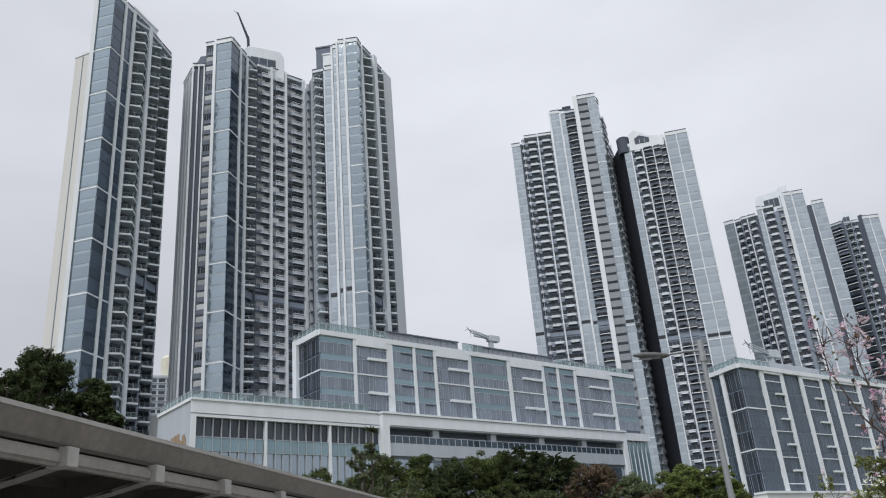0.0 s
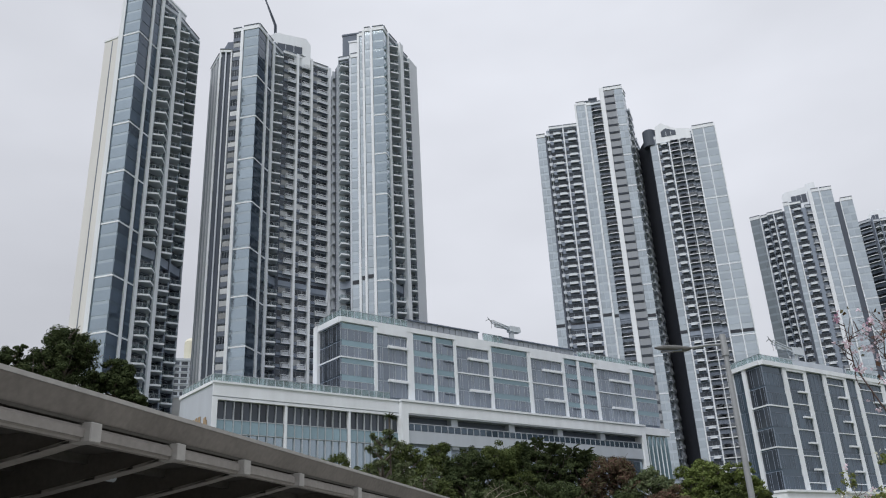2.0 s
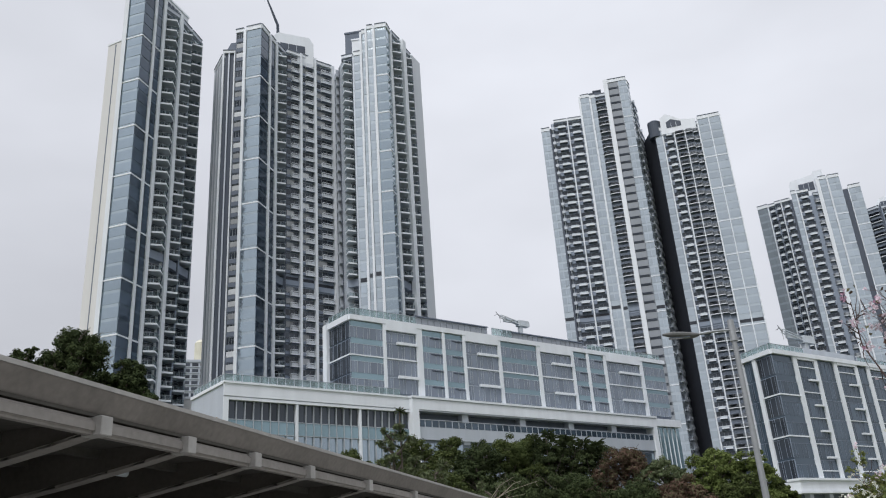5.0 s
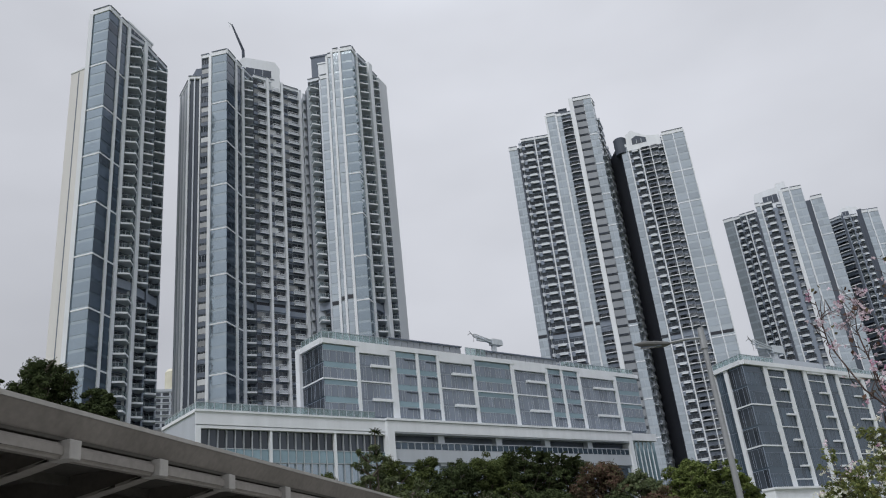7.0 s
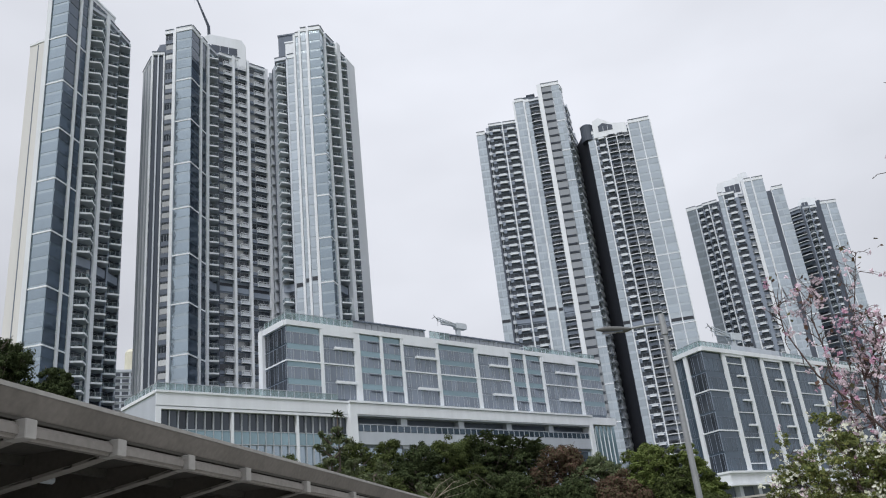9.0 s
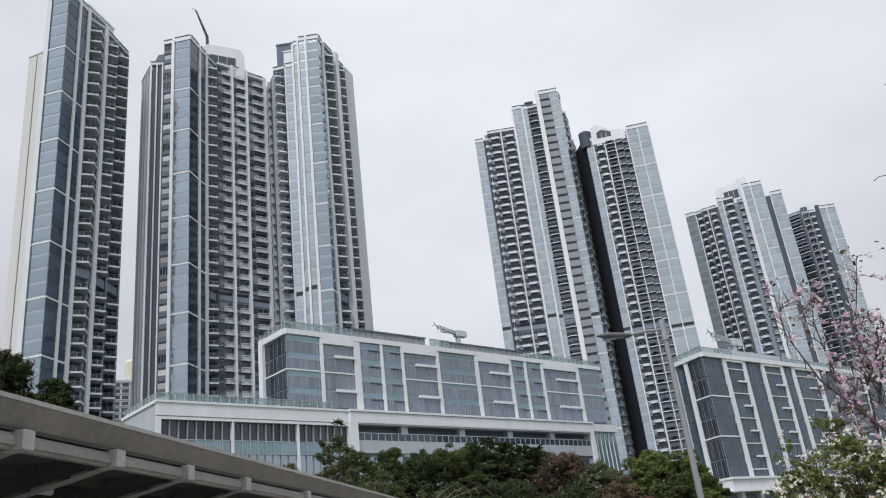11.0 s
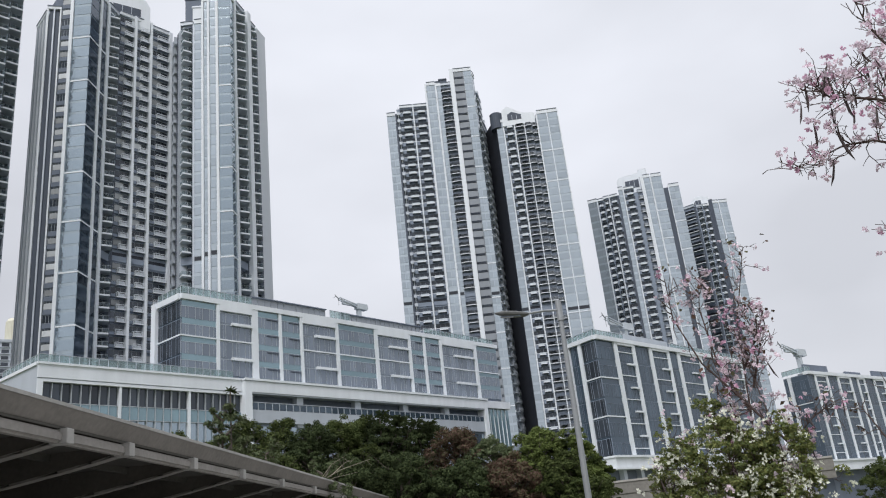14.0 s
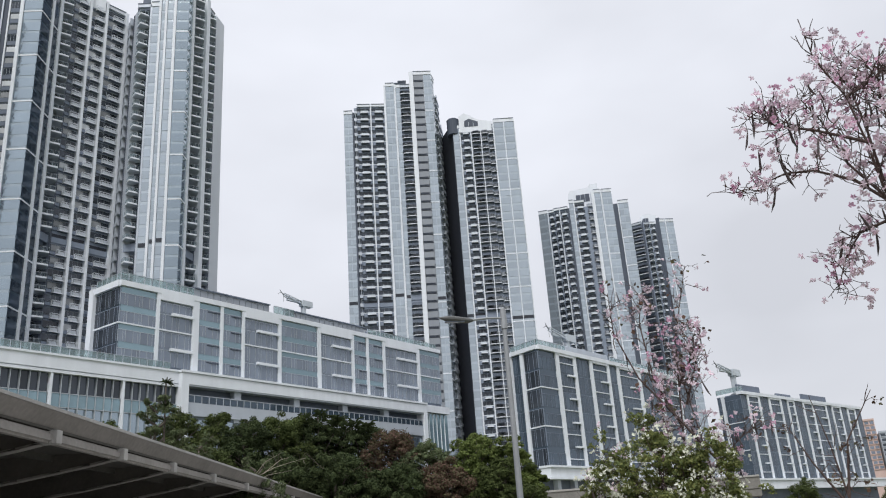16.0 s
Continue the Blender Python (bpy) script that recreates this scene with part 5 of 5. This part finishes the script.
tree("tree", "low dark green tree", (-16.4, 41.4, 0), 11.7, 0.95, M["leaf_deep"], 14, 16000, 0.12, 0.66, 24, 1.15, 0.7, 0.55)
# the belt of trees below the podium
belt = [(-7.4, 52.0, 9.4, 2.4, "leaf"), (-4.0, 60.0, 11.1, 2.6, "leaf"), (-1.4, 60.0, 11.0, 2.4, "leaf"), (0.9, 58.0, 10.2, 2.4, "leaf_deep"), (3.0, 60.0, 10.7, 2.6, "leaf"),
        (5.0, 62.0, 10.9, 2.4, "leaf_deep"), (7.2, 62.0, 10.9, 2.4, "leaf_deep"), (9.2, 62.0, 10.1, 2.4, "leaf_deep"), (10.9, 58.0, 9.2, 2.4, "leaf_brown"), (13.2, 57.0, 8.2, 2.2, "leaf_olive"),
        (16.2, 56.0, 8.7, 2.3, "leaf_fresh"), (18.7, 55.5, 7.9, 2.0, "leaf_fresh"), (20.4, 56.5, 6.0, 1.4, "leaf"), (-2.0, 55.0, 8.2, 2.8, "leaf"), (2.4, 54.0, 7.6, 2.8, "leaf_deep"),
        (6.4, 54.0, 7.4, 2.8, "leaf_deep"), (10.0, 53.0, 6.4, 2.6, "leaf_deep"), (13.4, 53.0, 6.2, 2.2, "leaf_brown"), (17.2, 53.5, 6.4, 2.2, "leaf"), (-5.4, 54.0, 8.2, 2.4, "leaf_olive")]
words = {"leaf": "bushy mid-green tree on the slope", "leaf_olive": "olive-green shrubby tree on the slope", "leaf_deep": "dense dark green tree on the slope",
         "leaf_brown": "tree with reddish dry leaves on the slope", "leaf_fresh": "fresh green tree beside the lamp post"}
for i, (x, y, h_, r_, k_) in enumerate(belt):
    tree("tree", words[k_], (x, y, 0), h_ + 0.25, r_ * 1.08, M[k_], 40 + i, 34000, 0.15, 0.18 if h_ < 9.5 else 0.35, 46, 0.95, 0.6, 0.7)
tree("tree", "small dark green tree below the far block", (36.4, 48.5, 0), 3.6, 1.7, M["leaf"], 81, 16000, 0.1, 0.2)
tree("tree", "small dark green tree beside the road", (41.5, 46.0, 0), 3.3, 1.7, M["leaf"], 82, 16000, 0.1, 0.2)
tree("tree", "slender olive-leaved tree behind the walkway roof", (-3.4, 39.6, 0), 8.9, 1.5, M["leaf_olive"], 83, 6500, 0.2, 0.35, 22, 0.8, 0.3)
tree("tree", "low olive-leaved tree behind the walkway roof", (-1.4, 38.0, 0), 6.7, 1.9, M["leaf_olive"], 84, 6500, 0.2, 0.3, 22, 0.8, 0.3)
tree("tree", "low olive-leaved shrub behind the walkway roof", (1.0, 37.0, 0), 5.4, 1.7, M["leaf_olive"], 85, 4500, 0.2, 0.3, 18, 0.8, 0.3)


# a slender plant with a spiky head that stands above the shrubs
PL = thing("dragon_tree", "slender plant with a spiky dark green head", "plant", at=(-3.05, 39.7, 0))
bm = bmesh.new()
tube(bm, [(0, 0, 0), (0.05, 0, 4.0), (0.0, 0.05, 9.0)], [0.07, 0.05, 0.035], 6)
part("stem", bm, M["bark"], PL)
rnd = random.Random(77)
for zc, cnt, ln in ((9.0, 26, 0.42), (7.9, 22, 0.5), (7.2, 22, 0.55)):
    bm = bmesh.new()
    for i in range(cnt):
        a_ = i * 2.4 + rnd.uniform(-0.3, 0.3)
        up = rnd.uniform(-0.3, 1.0)
        d = Vector((math.cos(a_), math.sin(a_), up)).normalized()
        s = Vector((-math.sin(a_), math.cos(a_), 0)) * 0.035
        o = Vector((0.02, 0.03, zc))
        l = ln * rnd.uniform(0.7, 1.1)
        v = [bm.verts.new(q) for q in (o - s, o + s, o + d * l * 0.6 + s * 0.8, o + d * l + Vector((0, 0, -0.08)), o + d * l * 0.6 - s * 0.8)]
        bm.faces.new(v)
    part("leaf_head", bm, M["leaf_deep"], PL)
FP = thing("frond_shrub", "dark shrub with long drooping fronds above the trees", "shrub", at=(6.0, 61.0, 0))
bm = bmesh.new()
tube(bm, [(0, 0, 0), (0.1, 0, 5.0), (0.0, 0.1, 10.4)], [0.12, 0.09, 0.05], 6)
part("stem", bm, M["bark"], FP)
for cx, cz in ((-2.3, 9.9), (-1.0, 10.5), (0.2, 10.7), (1.4, 10.3), (2.7, 10.0), (3.6, 9.7)):
    bm = bmesh.new()
    tube(bm, [(0, 0, 8.6), (cx * 0.6, 0, (8.6 + cz) / 2), (cx, 0, cz)], [0.04, 0.03, 0.02], 4)
    for i in range(34):
        a_ = i * 2.4 + rnd.uniform(-0.4, 0.4)
        d = Vector((math.cos(a_), math.sin(a_), rnd.uniform(-0.2, 0.9))).normalized()
        sd = Vector((-math.sin(a_), math.cos(a_), 0)) * 0.07
        o = Vector((cx, 0, cz - rnd.uniform(0, 0.5)))
        l = rnd.uniform(0.5, 0.95)
        bm.faces.new([bm.verts.new(q) for q in (o - sd * 0.4, o + sd * 0.4, o + d * l * 0.6 + sd, o + d * l + Vector((0, 0, -0.22)), o + d * l * 0.6 - sd)])
    part("frond_head", bm, M["leaf_deep"], FP)
# a pale dry branch that leans out of the shrubs
DB = thing("dry_branch", "pale leafless branch leaning out of the shrubs", "branch", at=(1.0, 36.6, 0))
bm = bmesh.new()
ends = []
dry = random.Random(9)
spray(dry, bm, [(-0.6, 0, 0), (-0.5, 0, 2.8), (-0.2, 0, 4.2), (0.8, 0, 4.65), (2.1, 0.1, 5.0)], 0.03, 4, 0.5, ends, 0.0, 1)
for limb in ([(-0.3, 0, 4.0), (0.5, 0.1, 4.35), (1.5, 0.2, 4.5)], [(-0.2, 0, 4.2), (0.4, -0.1, 4.9), (1.1, -0.1, 5.25)], [(0.3, 0, 4.4), (1.0, 0.1, 4.95), (1.4, 0.1, 5.05)]):
    spray(dry, bm, limb, 0.018, 5, 0.45, ends, 0.0, 1)
part("branch", bm, material("pale_dry_wood", (0.26, 0.23, 0.18), 0.9, vary=0.2, scale=4), DB)

# ---------------------------------------------------------------- flowering trees
def blossom_mesh(name, mat, size, seed, count):
    """A cluster of five-petalled flowers with narrow, slightly folded petals."""
    rnd = random.Random(seed)
    bm = bmesh.new()
    for _ in range(count):
        o = Vector((rnd.gauss(0, 1), rnd.gauss(0, 1), rnd.gauss(0, 1))) * size * 0.6 * max(1.0, count / 4)
        face = Euler((rnd.uniform(-1.1, 1.1), rnd.uniform(-1.1, 1.1), rnd.uniform(0, 6.28))).to_matrix()
        fs = size * rnd.uniform(0.7, 1.1)
        for k in range(5):
            a_ = k * 1.2566 + rnd.uniform(-0.3, 0.3)
            up = rnd.uniform(0.0, 0.9)
            d = face @ Vector((math.cos(a_), math.sin(a_), up)).normalized()
            s = face @ Vector((-math.sin(a_), math.cos(a_), 0))
            l = fs * rnd.uniform(0.75, 1.15)
            w = fs * rnd.uniform(0.26, 0.38)
            n = d.cross(s)
            p = [o, o + d * l * 0.5 + s * w, o + d * l * 0.92 + s * w * 0.5 + n * w * 0.3, o + d * l * 0.95 - s * w * 0.4 + n * w * 0.3,
                 o + d * l * 0.5 - s * w, o + d * l * 0.55 - n * w * 0.4]
            v = [bm.verts.new(q) for q in p]
            for tri in ((0, 1, 5), (1, 2, 5), (2, 3, 5), (3, 4, 5), (4, 0, 5)):
                bm.faces.new([v[i] for i in tri])
    return mesh_of(name, bm, mat)


def turn_to(p, d, rnd, s=1.0):
    q = Vector(d).to_track_quat('Z', 'Y').to_matrix().to_4x4()
    return Matrix.Translation(p) @ q @ Matrix.Rotation(rnd.random() * 6.28, 4, 'Z') @ Matrix.Scale(s, 4)


def pod_mesh(l):
    bm = bmesh.new()
    tube(bm, [(0, 0, 0), (0.01, 0, -l * 0.3), (0.03, 0, -l * 0.7), (0.06, 0, -l)], [0.004, 0.011, 0.013, 0.002], 5)
    return mesh_of("seed_pod", bm, M["pod"])


def flowering_tree(label, limbs, seed, mats, per_end, size, twigs, reach, pods, leaves=0, leaf_size=0.09, leaf_mat="leaf_fresh", r=0.035, drop=0.0, blob=(0.06, 0.2), sub=2, out=0.3, clumps=150, bunch=2):
    rnd = random.Random(seed)
    t = thing("flowering_tree", label, "tree", "flowering trees")
    bm = bmesh.new()
    ends = []
    for limb in limbs:
        k = r if limb is limbs[0] else r * 0.7
        spray(rnd, bm, limb, k, twigs, reach, ends, drop, sub)
    part("branch", bm, M["twig"], t)
    kinds = [blossom_mesh("blossom", M[m_], size, seed * 10 + i, bunch + i % 4) for i, m_ in enumerate(mats * 2)]
    for p, d in ends:
        if rnd.random() > per_end:
            continue
        off = Vector((rnd.gauss(0, 1), rnd.gauss(0, 1), rnd.gauss(0, 1))) * size * 0.2
        piece("blossom", rnd.choice(kinds), t, turn_to(p + off + d * size * out, d, rnd, rnd.uniform(0.75, 1.2)))
    pm = pod_mesh(0.27)
    for _ in range(pods):
        p, d = rnd.choice(ends)
        piece("seed_pod", pm, t, Matrix.Translation(p) @ pose(0, 0, 0, rnd.uniform(-12, 12), rnd.uniform(-15, 15), rnd.uniform(0, 360)) @ Matrix.Scale(rnd.uniform(0.6, 1.2), 4))
    if leaves:
        blobs = [(p.x, p.y, p.z, rnd.uniform(*blob)) for p, d in rnd.sample(ends, min(len(ends), clumps))]
        ob = new("foliage", cloud_mesh("foliage", leaf_cloud(rnd, blobs, leaves, leaf_size, 0.8), M[leaf_mat]))
        ob.parent = t
    return t


# branch that reaches in overhead from a tree beside the path
flowering_tree("pale pink flowering tree with bare twigs and dark pods", [
    [(8.2, 6.6, 0.0), (8.0, 6.5, 1.6), (7.3, 6.4, 2.9), (6.5, 6.2, 3.7), (6.23, 6.21, 4.23), (6.06, 6.1, 4.67), (5.94, 6.08, 5.15), (5.66, 6.07, 5.56), (5.55, 6.03, 5.99)],
    [(6.3, 6.2, 4.05), (5.93, 6.23, 4.31), (5.48, 6.23, 4.39), (5.25, 6.34, 4.4), (4.98, 6.44, 4.3), (4.8, 6.59, 4.28)],
    [(6.35, 6.2, 3.95), (6.09, 6.49, 3.87), (6.02, 6.69, 3.66), (5.91, 6.79, 3.32)],
    [(5.94, 6.08, 5.15), (6.2, 6.05, 5.3), (6.45, 6.01, 5.5)],
    [(6.06, 6.1, 4.67), (5.41, 6.03, 4.72), (5.15, 6.22, 4.85), (5.06, 6.29, 5.05)],
    [(6.4, 6.2, 3.9), (6.6, 5.9, 4.6), (6.8, 5.7, 5.4)],
    [(6.25, 6.2, 4.1), (6.05, 6.39, 4.57), (5.95, 6.48, 5.09), (5.82, 6.6, 5.46)],
    [(6.24, 6.2, 4.3), (6.22, 6.22, 4.94), (6.18, 6.26, 5.42), (6.2, 6.29, 5.75)],
    [(6.5, 6.1, 4.2), (6.42, 6.12, 4.7), (6.38, 6.11, 5.2), (6.42, 6.06, 5.6)]],
    21, ("pink", "pink", "pink", "pink", "magenta"), 0.34, 0.043, 46, 0.42, 56, leaves=70, leaf_size=0.07, leaf_mat="leaf", r=0.025)
# pink tree by the path
flowering_tree("pink flowering tree with thin bare branches", [
    [(7.2, 11.1, 0.0), (7.15, 11.1, 1.2), (7.09, 11.14, 1.97), (6.51, 11.26, 2.75), (6.04, 11.4, 3.38), (5.79, 11.53, 4.12), (5.74, 11.44, 4.74)],
    [(6.75, 11.6, 0.0), (6.7, 11.64, 1.61), (6.77, 11.57, 2.96), (6.89, 11.61, 4.04), (7.07, 11.51, 4.76), (7.18, 11.44, 5.22)],
    [(6.84, 11.64, 3.3), (7.0, 11.4, 3.7), (7.15, 11.25, 4.1)],
    [(6.75, 11.55, 1.6), (6.96, 10.99, 2.1), (7.2, 10.75, 2.4), (7.35, 10.6, 2.5)],
    [(6.6, 11.3, 2.6), (6.4, 11.6, 3.4), (6.35, 11.7, 4.3), (6.4, 11.6, 4.8)],
    [(6.9, 11.6, 3.0), (7.0, 11.3, 3.6), (6.8, 11.4, 4.4)],
    [(7.0, 11.3, 0.0), (6.65, 11.3, 1.6), (6.35, 11.35, 2.6), (6.2, 11.4, 3.6)],
    [(7.0, 11.2, 0.0), (6.95, 11.2, 1.6), (6.75, 11.2, 2.8), (6.6, 11.3, 3.9)]],
    22, ("pink", "pink", "pink", "pink", "magenta"), 0.4, 0.042, 40, 0.5, 30, leaves=320, leaf_size=0.08, leaf_mat="leaf_brown", r=0.028)
# white-flowered tree in leaf in front of it
flowering_tree("leafy tree with clusters of white flowers", [
    [(6.3, 11.2, 0.0), (6.25, 11.15, 0.9), (6.1, 11.1, 1.6), (5.9, 11.2, 2.5)],
    [(6.25, 11.15, 0.9), (5.65, 11.4, 1.6), (5.35, 11.6, 2.25)],
    [(6.25, 11.15, 0.9), (6.5, 10.95, 1.6), (6.55, 10.9, 2.2)],
    [(6.2, 11.1, 0.8), (5.5, 11.5, 1.2), (5.15, 11.7, 1.7)],
    [(6.25, 11.1, 0.9), (6.75, 10.8, 1.25), (6.95, 10.75, 1.6)],
    [(6.2, 11.2, 1.0), (6.2, 11.5, 1.8), (6.2, 11.5, 2.5)],
    [(6.2, 11.1, 0.9), (5.75, 11.2, 1.5), (5.6, 11.3, 2.1)],
    [(6.2, 11.1, 1.0), (6.3, 11.0, 1.5), (6.25, 10.9, 2.1)]],
    23, ("petal_white", "petal_white", "petal_white", "petal_white", "pink"), 0.44, 0.035, 32, 0.56, 4, leaves=46000, leaf_size=0.04, leaf_mat="leaf_lime", r=0.022, blob=(0.06, 0.16), out=5.0, clumps=430, bunch=5)
# bare tree further along
rnd = random.Random(31)
bt = thing("bare_tree", "leafless small tree with thin dark branches", "tree", "flowering trees")
bm = bmesh.new()
ends = []
for limb in ([(11.6, 14.0, 0.0), (11.5, 14.1, 1.5), (11.41, 14.19, 2.49), (11.25, 14.31, 3.51)], [(11.5, 14.1, 1.5), (11.65, 13.98, 2.56), (12.11, 13.59, 3.47)],
             [(11.5, 14.1, 1.3), (11.1, 14.4, 2.2), (10.8, 14.6, 3.0)]):
    spray(rnd, bm, limb, 0.03, 12, 0.7, ends, 0.0, 2)
part("branch", bm, M["twig"], bt)
ob = new("foliage", cloud_mesh("foliage", leaf_cloud(rnd, [(p.x, p.y, p.z, 0.12) for p, d in rnd.sample(ends, 14)], 160, 0.08, 0.7), M["leaf_brown"]))
ob.parent = bt
